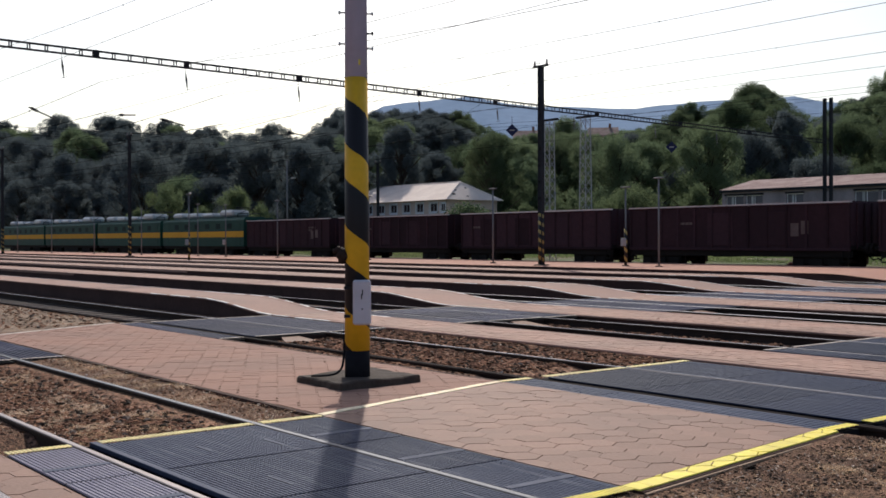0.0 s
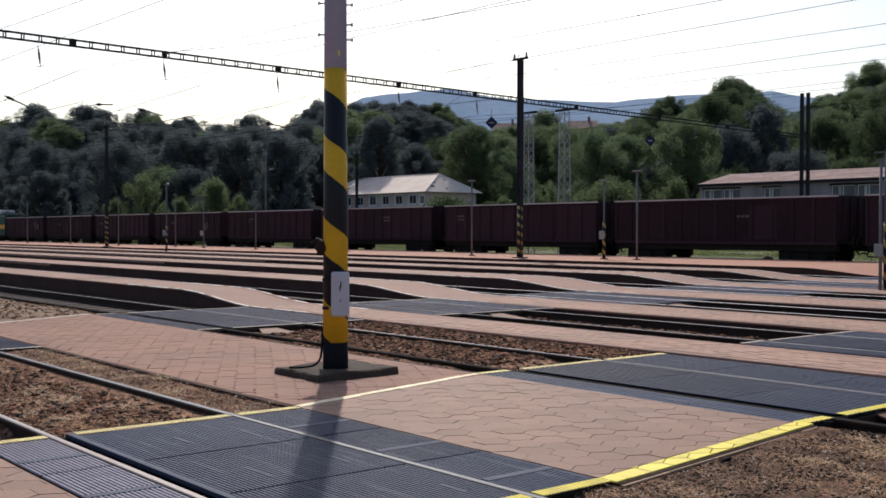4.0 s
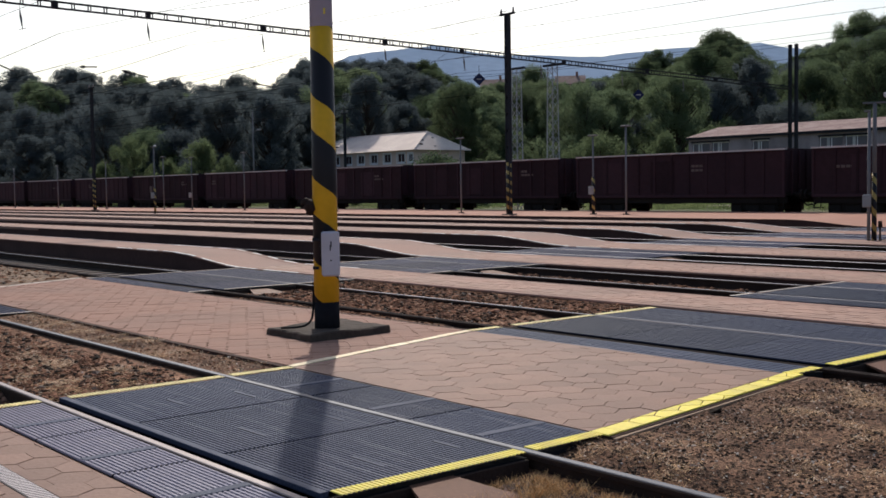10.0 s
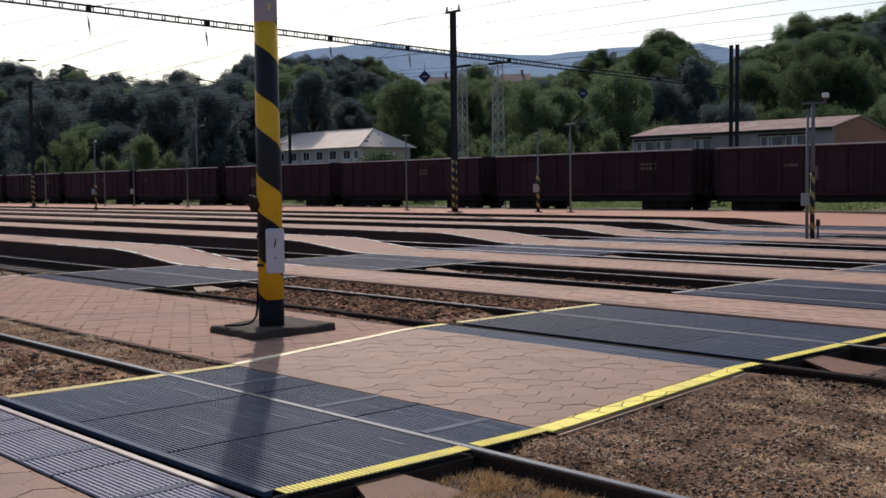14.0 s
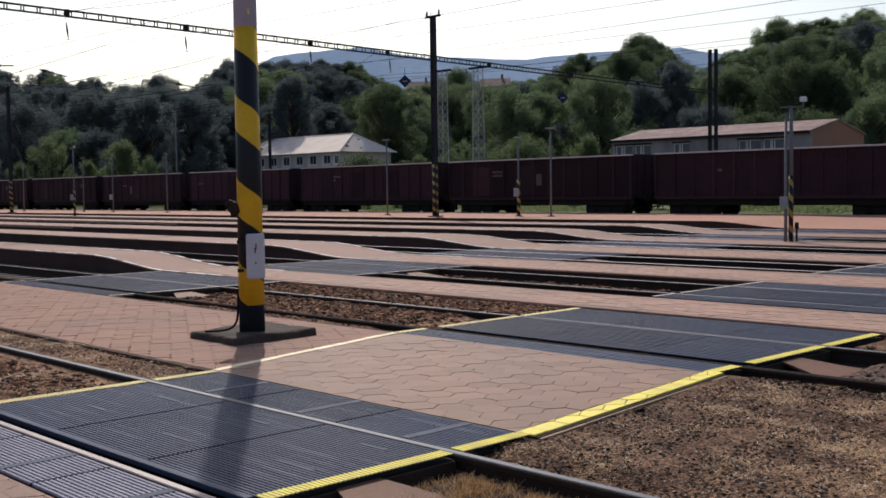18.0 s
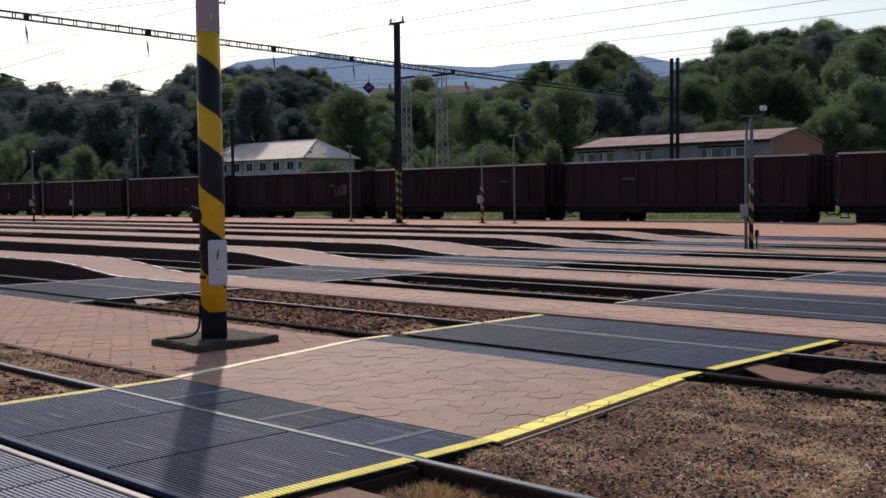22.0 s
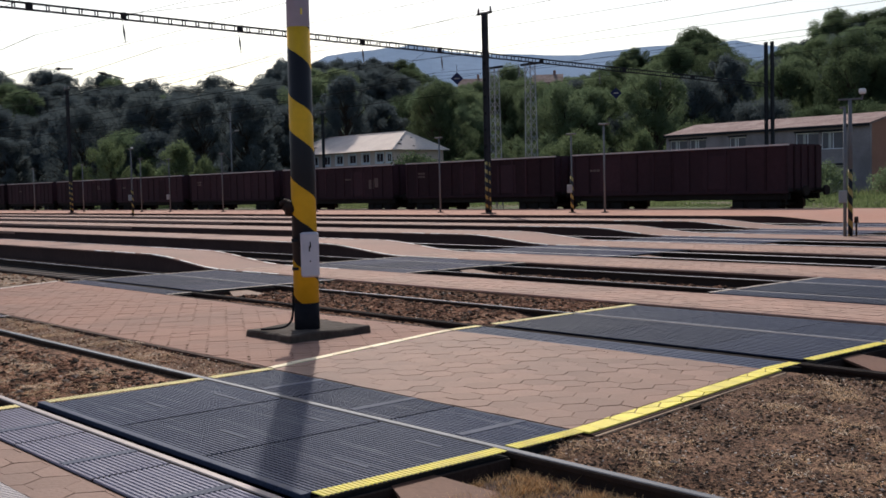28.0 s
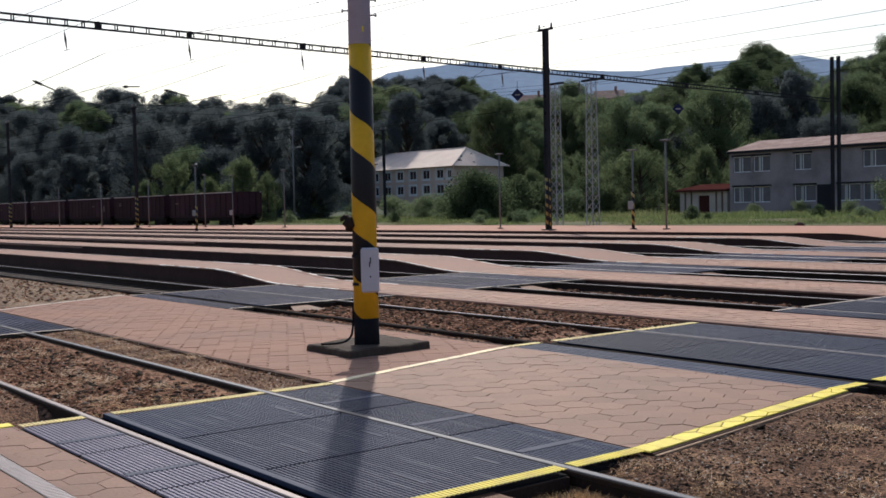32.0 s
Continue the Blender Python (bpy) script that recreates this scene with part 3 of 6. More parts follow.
def crossing(i, x0, x1, near, far, fine, seams, yellow=("left", "right")):
    y = TRACKS[i]
    grating(x0, x1, near, y - 0.04, yellow, seams, fine, bars=fine)
    gap = 0.17 if i == 1 else 0.115
    inner = grating(x0, x1, y + gap, y + GAUGE - 0.04, yellow, seams, fine, bars=fine)
    # Near-black strip laid in the rail gap for its shade.
    part("flangeway_channel", boxes((x0 + 0.02, x1 - 0.02, y + 0.04, y + gap - 0.002, -0.13, -0.09)), PIT, inner, "near-black strip for the shade in the flangeway")
    grating(x0, x1, y + GAUGE + 0.04, far, yellow, seams, fine, bars=fine)
    deflector(x1, y, y + GAUGE, 1)
    deflector(x0, y, y + GAUGE, -1)


crossing(0, -8.1, -4.45, 2.36, 5.0, True, 1.17)
crossing(1, -8.8, -4.83, 7.7, 10.78, True, 1.32)
crossing(2, -8.92, -4.85, 12.6, 15.55, False, 1.3, ("left",))
crossing(3, -9.1, -5.0, 17.55, 20.5, False, 1.3, ("left",))
crossing(0, -18.1, -14.35, 2.3, 5.0, False, 1.3, ("right",))
crossing(1, -19.4, -15.3, 7.72, 10.85, False, 1.3)
crossing(2, -19.2, -15.35, 12.5, 15.55, False, 1.3)
for i in (3, 4, 5, 6):
    crossing(i, -19.4, -15.0, TRACKS[i] - 0.5, TRACKS[i] + GAUGE + 0.95, False, 1.4, ())

# ---- platforms ----
def slab(name, x0, x1, y0, y1, z0, z1, material):
    bm = bmesh.new()
    vs = [bm.verts.new(p) for p in ((x0, y0, -0.3), (x1, y0, -0.3), (x1, y1, -0.3), (x0, y1, -0.3), (x0, y0, z0), (x1, y0, z1), (x1, y1, z1), (x0, y1, z0))]
    for f in ((4, 5, 6, 7), (0, 1, 5, 4), (2, 3, 7, 6), (1, 2, 6, 5), (3, 0, 4, 7)):
        bm.faces.new([vs[k] for k in f])
    return part(name, bm, material)


def ramp_z(x):
    """Height of an island platform along the track: raised, then a rounded ramp down to the crossing."""
    q = max(0.0, min(1.0, (-19.3 - x) / 3.3))
    return RISE * q * q * (3 - 2 * q)


def island(y0, y1):
    """A low island platform: raised beyond the ramp, level with the rails at the crossings."""
    p = empty("island_platform")
    k = 0.16
    ends = [LEFT] + [-22.7 + 0.35 * q for q in range(11)] + [RIGHT]
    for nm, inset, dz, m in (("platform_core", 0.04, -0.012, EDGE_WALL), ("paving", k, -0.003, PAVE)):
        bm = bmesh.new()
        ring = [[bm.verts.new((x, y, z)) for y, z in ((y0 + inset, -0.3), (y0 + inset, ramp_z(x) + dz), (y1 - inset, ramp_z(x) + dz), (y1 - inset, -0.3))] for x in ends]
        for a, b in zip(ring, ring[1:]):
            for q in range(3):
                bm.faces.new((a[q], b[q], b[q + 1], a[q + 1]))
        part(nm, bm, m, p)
    edge = bpy.data.meshes.new("edge_slab")
    bm = boxes((0.004, 0.996, -k / 2, k / 2, -0.035, 0.0), bevel=0.008)
    bm.to_mesh(edge)
    bm.free()
    edge.materials.append(EDGE)
    chip = bpy.data.meshes.new("painted_edge")
    bm = boxes((0.0, 1.0, -0.028, 0.028, -0.02, 0.0), bevel=0.004)
    bm.to_mesh(chip)
    bm.free()
    chip.materials.append(WHITEEDGE)
    rj = random.Random(int(y0 * 10))
    for y in (y0 + k / 2, y1 - k / 2):
        for i in [*range(-44, -23), *[-23 + 0.5 * q for q in range(8)], *range(-19, 10)]:
            w_ = 0.5 if -23 <= i < -19 else 1.0
            z0, z1 = ramp_z(i), ramp_z(i + w_)
            link("edge_slab", edge, p, pose(i, y, z0 + 0.002, 0, math.degrees(math.atan2(z0 - z1, w_)), 0) @ Matrix.Diagonal((w_, 1, 1, 1)))
        out = y - k / 2 + 0.026 if y < (y0 + y1) / 2 else y + k / 2 - 0.026
        x = -25.5
        while x < -17.5:
            w_ = rj.uniform(0.3, 0.75)
            za, zb = ramp_z(x), ramp_z(x + w_)
            link("painted_edge", chip, p, pose(x, out + rj.uniform(-0.008, 0.008), za + 0.005, 0, math.degrees(math.atan2(za - zb, w_)), 0) @ Matrix.Diagonal((w_, rj.uniform(0.7, 1.1), 1, 1)))
            x += w_ + rj.choice((0.02, 0.05, 0.3))
        long_edge = boxes((LEFT, -44, y - k / 2, y + k / 2, RISE - 0.1, RISE))
        part("edge_run", long_edge, EDGE, p)
    return tagged(p, "low island platform with red-brown paving and pale worn edge", "platform", group="island platforms", kind="structure")


ISLANDS = [island(y0, y1) for y0, y1 in PLATFORMS]

far = empty("far_platform")
far_z = lambda x: 0.015 + ramp_z(x - 0.2) * 0.98
gx = [LEFT, -120, -60, -40, -24, -22.8, -22.3, -21.8, -21.3, -20.8, -20.3, -19.8, -19.2, -15, 0, RIGHT]
bm = bmesh.new()
top = [bm.verts.new((x, FAR_EDGE, far_z(x) - 0.005)) for x in gx]
low = [bm.verts.new((x, FAR_EDGE, -0.3)) for x in gx]
for i in range(len(gx) - 1):
    bm.faces.new((low[i], low[i + 1], top[i + 1], top[i]))
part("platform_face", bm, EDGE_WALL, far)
bm = bmesh.new()
rows_ = []
for y, k in ((FAR_EDGE - 0.03, 0.0), (FAR_EDGE + 0.9, 0.0), (38.6, 0.5), (FAR_BACK, 1.0)):
    rows_.append([bm.verts.new((x, y, far_z(x) * (1 - k) + 0.28 * k)) for x in gx])
for j in range(3):
    for i in range(len(gx) - 1):
        bm.faces.new((rows_[j][i], rows_[j][i + 1], rows_[j + 1][i + 1], rows_[j + 1][i]))
part("paving", bm, REDPAVE, far)
part("back_wall", boxes((LEFT, RIGHT, FAR_BACK, FAR_BACK + 0.12, -0.3, 0.276)), CONCRETE, far)
tagged(far, "wide far platform with pale red paving", "platform", kind="structure")

# platform between the first two tracks: pavers between the crossings
p1 = empty("paved_walkway")
P1Y0, P1Y1 = 5.02, 7.68
bm = bmesh.new()
vs = [bm.verts.new(p) for p in ((-18.2, P1Y0, -0.0045), (-4.5, P1Y0, -0.0045), (-4.86, P1Y1, -0.0045), (-19.55, P1Y1, -0.0045))]
lo = [bm.verts.new((v.co.x, v.co.y, -0.3)) for v in vs]
bm.faces.new(vs)
for q in range(4):
    bm.faces.new((lo[q], lo[(q + 1) % 4], vs[(q + 1) % 4], vs[q]))
part("bed", bm, JOINT, p1)
slab("kerb", -14.4, -8.15, P1Y0 - 0.06, P1Y0 - 0.002, 0.0, 0.0, KERB).parent = p1
slab("kerb", -15.3, -8.8, P1Y1 + 0.002, P1Y1 + 0.06, 0.0, 0.0, KERB).parent = p1
tagged(p1, "red-brown paved walkway between two tracks", "walkway", kind="structure")
YELLOW_RUNS = (((-8.09, 5.02), (-8.75, 7.68), 0.095), ((-4.5, 5.02), (-4.86, 7.75), 0.15), ((-18.2, 5.03), (-19.55, 7.68), 0.1))
for a, b, w in (YELLOW_RUNS[0], YELLOW_RUNS[2]):
    for k in range(10):
        k0, k1 = k / 10, (k + 1) / 10 - 0.003
        rj = random.Random(k)
        j0, j1 = rj.uniform(-0.008, 0.008), rj.uniform(0.8, 1.08)
        (xa, ya), (xb, yb) = [(a[0] + (b[0] - a[0]) * q + j0, a[1] + (b[1] - a[1]) * q) for q in (k0, k1)]
        bm = bmesh.new()
        w1 = w / 2 * j1
        lo = [bm.verts.new(p) for p in ((xa - w1, ya, -0.012), (xa + w / 2, ya, -0.012), (xb + w / 2, yb, -0.012), (xb - w1, yb, -0.012))]
        hi = [bm.verts.new((v.co.x, v.co.y, 0.004)) for v in lo]
        for f in ((hi[0], hi[1], hi[2], hi[3]), *[(lo[q], lo[(q + 1) % 4], hi[(q + 1) % 4], hi[q]) for q in range(4)]):
            bm.faces.new(f)
        part("painted_kerb_stone", bm, FADED if a[0] > -15 else CREAM, p1, "faded painted edge stone")
for a, b, w in YELLOW_RUNS[1:2]:
    bm = bmesh.new()
    pts = [(a[0] - 0.05, a[1]), (a[0] + w / 2 + 0.022, a[1]), (b[0] + w / 2 + 0.022, b[1]), (b[0] - 0.05, b[1])]
    lo = [bm.verts.new((x, y, -0.14)) for x, y in pts]
    hi = [bm.verts.new((x, y, -0.012)) for x, y in pts]
    bm.faces.new(hi)
    for q in range(4):
        bm.faces.new((lo[q], lo[(q + 1) % 4], hi[(q + 1) % 4], hi[q]))
    part("kerb_block", bm, KERB, p1, "dark concrete kerb")
    for k in range(5):
        (xa, ya), (xb, yb) = [(a[0] + (b[0] - a[0]) * q, a[1] + (b[1] - a[1]) * q) for q in (k / 5, (k + 1) / 5 - 0.004)]
        e0, e1 = w / 2 + 0.024, w / 2 + 0.05 - 0.004 * (k % 2)
        bm = bmesh.new()
        lo = [bm.verts.new(q) for q in ((xa + e0, ya, -0.13), (xa + e1, ya, -0.13), (xb + e1, yb, -0.13), (xb + e0, yb, -0.13))]
        hi = [bm.verts.new((q.co.x, q.co.y, -0.018)) for q in lo]
        for f in ((hi[0], hi[1], hi[2], hi[3]), *[(lo[q], lo[(q + 1) % 4], hi[(q + 1) % 4], hi[q]) for q in range(4)]):
            bm.faces.new(f)
        part("kerb_lip", bm, KERB_LIP, p1, "tan worn kerb lip")

# near paving on the camera's side
near = empty("near_paving")
slab("bed", -8.1, 6.0, -6.0, 2.33, -0.005, -0.005, JOINT).parent = near
part("painted_edge", boxes((-8.22, -8.08, -1.0, 2.33, -0.05, 0.004), bevel=0.005), YELLOW, near, "yellow-painted paving edge")
tagged(near, "brown hexagonal paving beside the first track", "walkway", kind="structure")
dr = empty("drain_cover", pose(0, 1.915, 0))
v, f = [], []
for i in range(260):
    x = -8.0 + i * 0.035
    k = len(v)
    v += [(x, -0.055, 0.004), (x + 0.017, -0.055, 0.004), (x + 0.032, 0.055, 0.004), (x + 0.015, 0.055, 0.004)]
    f.append((k, k + 1, k + 2, k + 3))
fast("slot_rest", v, f, RIBS, dr)["kind"] = "stuff"
part("channel", boxes((-8.0, 1.1, -0.06, 0.06, -0.05, 0.001), bevel=0.001), DRAIN, dr)
tagged(dr, "pale ribbed metal drain cover in the paving", "drain cover")

# ---- striped pole ----
def striped_pole(x, y):
    p = empty("striped_mast", pose(x, y, 0, 0, 0, -33.8))  # its front faces the paving
    bm = bmesh.new()
    tube(bm, (0, 0, 0.35), (0, 0, 3.24), 0.133, 0.121, 36)
    part("striped_shaft", bm, STRIPES, p, "black and yellow spiral hazard stripes")
    bm = bmesh.new()
    tube(bm, (0, 0, 0.0), (0, 0, 0.35), 0.134, 0.133, 36)
    part("black_foot", bm, BLACKPAINT, p, "black-painted foot")
    bm = bmesh.new()
    tube(bm, (0, 0, 3.24), (0, 0, 8.3), 0.121, 0.095, 36)
    part("grey_shaft", bm, POLEGREY, p, "lilac-grey painted shaft")
    b = part("meter_box", boxes((0.1, 0.2, -0.045, 0.145, 0.63, 1.1), bevel=0.018), BOXGREY, p, "pale grey equipment box")
    part("lid_mark", boxes((0.2, 0.204, 0.05, 0.062, 0.94, 1.0), (0.2, 0.204, 0.04, 0.052, 0.9, 0.955)), DARKSTEEL, b, "small dark marks")
    part("latch", boxes((0.2, 0.208, 0.045, 0.06, 0.79, 0.806), bevel=0.002), DARKSTEEL, b)
    for z in (0.7, 1.0):
        part("box_strap", boxes((-0.02, 0.11, -0.138, 0.138, z, z + 0.03)), DARKSTEEL, p)
    bm = bmesh.new()
    tube(bm, (0, -0.1, 1.33), (0, -0.2, 1.4), 0.085, 0.06, 14)
    tube(bm, (0, -0.2, 1.4), (0, -0.225, 1.44), 0.06, 0.035, 12)
    tube(bm, (0, -0.15, 1.27), (0, -0.14, 1.38), 0.05, 0.06, 12)
    part("cable_gland", bm, RUST, p, "bulging rusty brown fitting")
    for s, z, dark in ((-1, 3.93, 0), (1, 3.92, 0), (-1, 3.6, 0), (1, 3.71, 1), (1, 3.55, 0)):
        bm = bmesh.new()
        tube(bm, (0, s * 0.1, z), (0, s * 0.165, z), 0.009, 0.009, 8)
        tube(bm, (0, s * 0.165, z), (0, s * 0.185, z), 0.022, 0.018, 10)
        part("bolt", bm, DARKSTEEL if dark else GALV, p)
    bm = bmesh.new()
    path_tube(bm, smooth_path([(0.0, -0.135, 0.52), (0.01, -0.14, 0.38), (0.02, -0.145, 0.27), (0.04, -0.165, 0.17), (0.08, -0.22, 0.115), (0.11, -0.3, 0.098), (0.13, -0.38, 0.095), (0.13, -0.44, 0.094), (0.1, -0.48, 0.092)]), 0.012, 7)
    part("cable", bm, BLACKPAINT, p, "black cable at the foot")
    part("paint_smudge", boxes((0.112, 0.1215, 0.025, 0.045, 3.36, 3.42)), YELLOW, p, "yellow paint smudge")
    return p


pole = striped_pole(-9.64, 6.45)
tagged(pole, "steel mast with black and yellow spiral stripes on a concrete slab", "mast")
bm = bmesh.new()
lo = [bm.verts.new(p) for p in ((-10.13, 5.98, -0.1), (-9.2, 5.97, -0.1), (-9.27, 7.02, -0.1), (-10.22, 7.05, -0.1))]
hi = [bm.verts.new((v.co.x * 0.99 - 0.1, v.co.y * 0.99 + 0.06, z)) for v, z in zip(lo, (0.07, 0.08, 0.08, 0.07))]
for f in (hi, *[(lo[q], lo[(q + 1) % 4], hi[(q + 1) % 4], hi[q]) for q in range(4)]):
    bm.faces.new(f)
bmesh.ops.bevel(bm, geom=bm.edges[:], offset=0.015, segments=1, affect="EDGES")
bmesh.ops.subdivide_edges(bm, edges=[e for e in bm.edges if e.calc_length() > 0.5], cuts=9, use_grid_fill=True)
for q in bm.verts:
    q.co += Vector((0.034 * noise.noise(q.co * 7), 0.034 * noise.noise(q.co * 7 + Vector((5, 1, 2))), 0.02 * noise.noise(q.co * 5 + Vector((0, 9, 2)))))
tagged(part("concrete_pad", bm, PADSTONE), "dark weathered concrete base slab under a mast", "base slab")

# ---- train ----
TRAIN = []          # (thing, place of its middle along x at the start)
WAGON_L, FIRST = 14.04, -81.66


def wheelset(parent, x):
    bm = bmesh.new()
    for y in (-0.75, 0.75):
        tube(bm, (x, y - 0.06, 0.46), (x, y + 0.06, 0.46), 0.46, sides=20)
        tube(bm, (x, y - 0.09 if y < 0 else y + 0.06, 0.46), (x, y - 0.06 if y < 0 else y + 0.09, 0.46), 0.2, sides=12)
    tube(bm, (x, -0.75, 0.46), (x, 0.75, 0.46), 0.08, sides=8)
    return part("wheelset", bm, RUST, parent)


def bogie(parent, x):
    b = part("bogie", boxes((x - 1.25, x + 1.25, -1.12, -0.92, 0.32, 0.72), (x - 1.25, x + 1.25, 0.92, 1.12, 0.32, 0.72), (x - 0.3, x + 0.3, -1.1, 1.1, 0.35, 0.85),
                            (x - 1.2, x - 0.6, -1.18, -1.1, 0.25, 0.62), (x + 0.6, x + 1.2, -1.18, -1.1, 0.25, 0.62), (x - 0.35, x + 0.35, -1.2, -1.1, 0.2, 0.6), bevel=0.03), WAGON_IN, parent)
    for k in (-0.9, 0.9):
        wheelset(b, x + k)
    return b


def gondola():
    w = empty("gondola_wagon")
    h, half, wd = 3.12, 6.35, 1.42
    part("floor_frame", boxes((-half, half, -1.3, 1.3, 1.0, 1.2), (-half, half, -0.35, 0.35, 0.85, 1.0), (-half, half, -1.36, -1.28, 0.98, 1.25), (-half, half, 1.28, 1.36, 0.98, 1.25), bevel=0.01), WAGON_IN, w)
    for y in (-wd, wd - 0.06):
        part("side_wall", boxes((-half, half, y, y + 0.06, 0.98, h - 0.1)), WAGON, w)
        part("top_rail", boxes((-half - 0.03, half + 0.03, y - 0.05, y + 0.11, h - 0.12, h - 0.05), bevel=0.015), WAGON, w)
        # Thin pale strip: sun glint on the top rail, put in as colour.
        part("rim", boxes((-half - 0.03, half + 0.03, y - 0.055, y + 0.1, h - 0.05, h + 0.015), bevel=0.004), WAGON_TOP, w, "pale rim with the sun's glint painted in")
        part("bottom_rail", boxes((-half, half, y - 0.04, y + 0.08, 0.94, 1.08), bevel=0.012), WAGON, w)
        rib = bpy.data.meshes.new("stanchion")
        o = -0.09 if y < 0 else 0.06
        bm = boxes((-0.06, 0.06, y + o + (0.04 if y < 0 else 0), y + o + (0.09 if y < 0 else 0.05), 1.06, h - 0.1), bevel=0.012)
        bm.to_mesh(rib)
        bm.free()
        rib.materials.append(WAGON)
        for i in range(13):
            link("stanchion", rib, w, pose(-half + 0.07 + i * (2 * half - 0.14) / 12, 0, 0))
        for x in (-3.95, -0.8, 2.4):
            part("side_door", boxes((x - 0.55 + 0.03, x + 0.97, y - 0.02 if y < 0 else y + 0.02, y + 0.04 if y < 0 else y + 0.08, 1.18, 2.75), bevel=0.01), WAGON, w)
    for x in (-half, half - 0.06):
        part("end_wall", boxes((x, x + 0.06, -wd, wd, 1.15, h + 0.02)), WAGON, w)
        o = -0.07 if x < 0 else 0.06
        for y in (-0.9, -0.3, 0.3, 0.9):
            part("end_stanchion", boxes((x + o, x + o + 0.07, y - 0.06, y + 0.06, 1.0, h - 0.05), bevel=0.015), WAGON, w)
        s = -1 if x < 0 else 1
        for y in (-0.87, 0.87):
            bf = bmesh.new()
            tube(bf, (s * (half + 0.06), y, 1.05), (s * (half + 0.5), y, 1.05), 0.09, sides=10)
            tube(bf, (s * (half + 0.5), y, 1.05), (s * (half + 0.62), y, 1.05), 0.23, sides=16)
            part("buffer", bf, WAGON_IN, w)
        hose = bmesh.new()
        path_tube(hose, [(s * (half + 0.05), -0.45, 1.0), (s * (half + 0.3), -0.45, 0.75), (s * (half + 0.5), -0.42, 0.55), (s * (half + 0.68), -0.3, 0.62)], 0.035, 6)
        part("brake_hose", hose, BLACK, w)
        part("step", boxes((s * (half - 0.25) - 0.18, s * (half - 0.25) + 0.18, -1.4, -1.15, 0.45, 0.5), (s * (half - 0.25) - 0.18, s * (half - 0.25) - 0.15, -1.4, -1.36, 0.45, 1.15), (s * (half - 0.25) + 0.15, s * (half - 0.25) + 0.18, -1.4, -1.36, 0.45, 1.15)), WAGON_IN, w)
    for x in (-4.5, 4.5):
        bogie(w, x)
    for y in (-1.3, 1.18):
        part("sole_bar", boxes((-half, half, y, y + 0.12, 0.66, 0.935), bevel=0.01), WAGON_IN, w)
    part("brake_gear", boxes((-1.6, -0.6, -0.7, 0.5, 0.62, 0.98), (0.5, 1.9, -0.9, 0.4, 0.72, 0.98), (-2.6, 2.6, -1.12, -1.06, 0.78, 0.84), bevel=0.03), WAGON_IN, w)
    return tagged(w, "dark red-brown open freight wagon, weathered, rolling on the rails", "freight wagon", group="freight wagons")


def wagon_marks(w, k):
    """Faded stencilled marks: plain bars, different from wagon to wagon."""
    rg = random.Random(k)
    y = -1.432
    rows_ = []
    x = rg.choice((-5.2, -3.4, 1.2, 3.2))
    for j in range(rg.choice((1, 2))):
        z = 2.2 + 0.2 * j
        for i in range(rg.choice((3, 5))):
            rows_.append((x + i * 0.24, x + i * 0.24 + 0.19, y, y + 0.012, z, z + 0.12))
    for row in rows_:
        part("stencil_mark", boxes(row), CHALK, w, "faded white stencilled mark")
    if k % 3 == 0:
        x = rg.uniform(-4.5, 4)
        for row in ((x, x + 0.5, y, y + 0.01, 1.6, 2.2), (x + 0.62, x + 1.0, y, y + 0.01, 1.7, 2.3)):
            part("chalk_patch", boxes(row), CHALK, w, "faded pale paint patch")


first = gondola()
for i in range(33):
    w = first if i == 0 else copy_thing(first, pose(0, 0, 0))
    if i in (32, 0, 7):
        w["label"] = "dark red-brown open freight wagon at the train's end" if i == 32 else "dark red-brown open freight wagon, weathered and stained"
    TRAIN.append((w, FIRST + WAGON_L * (i + 0.5)))
for i, (w, _) in enumerate(TRAIN):
    wagon_marks(w, i)


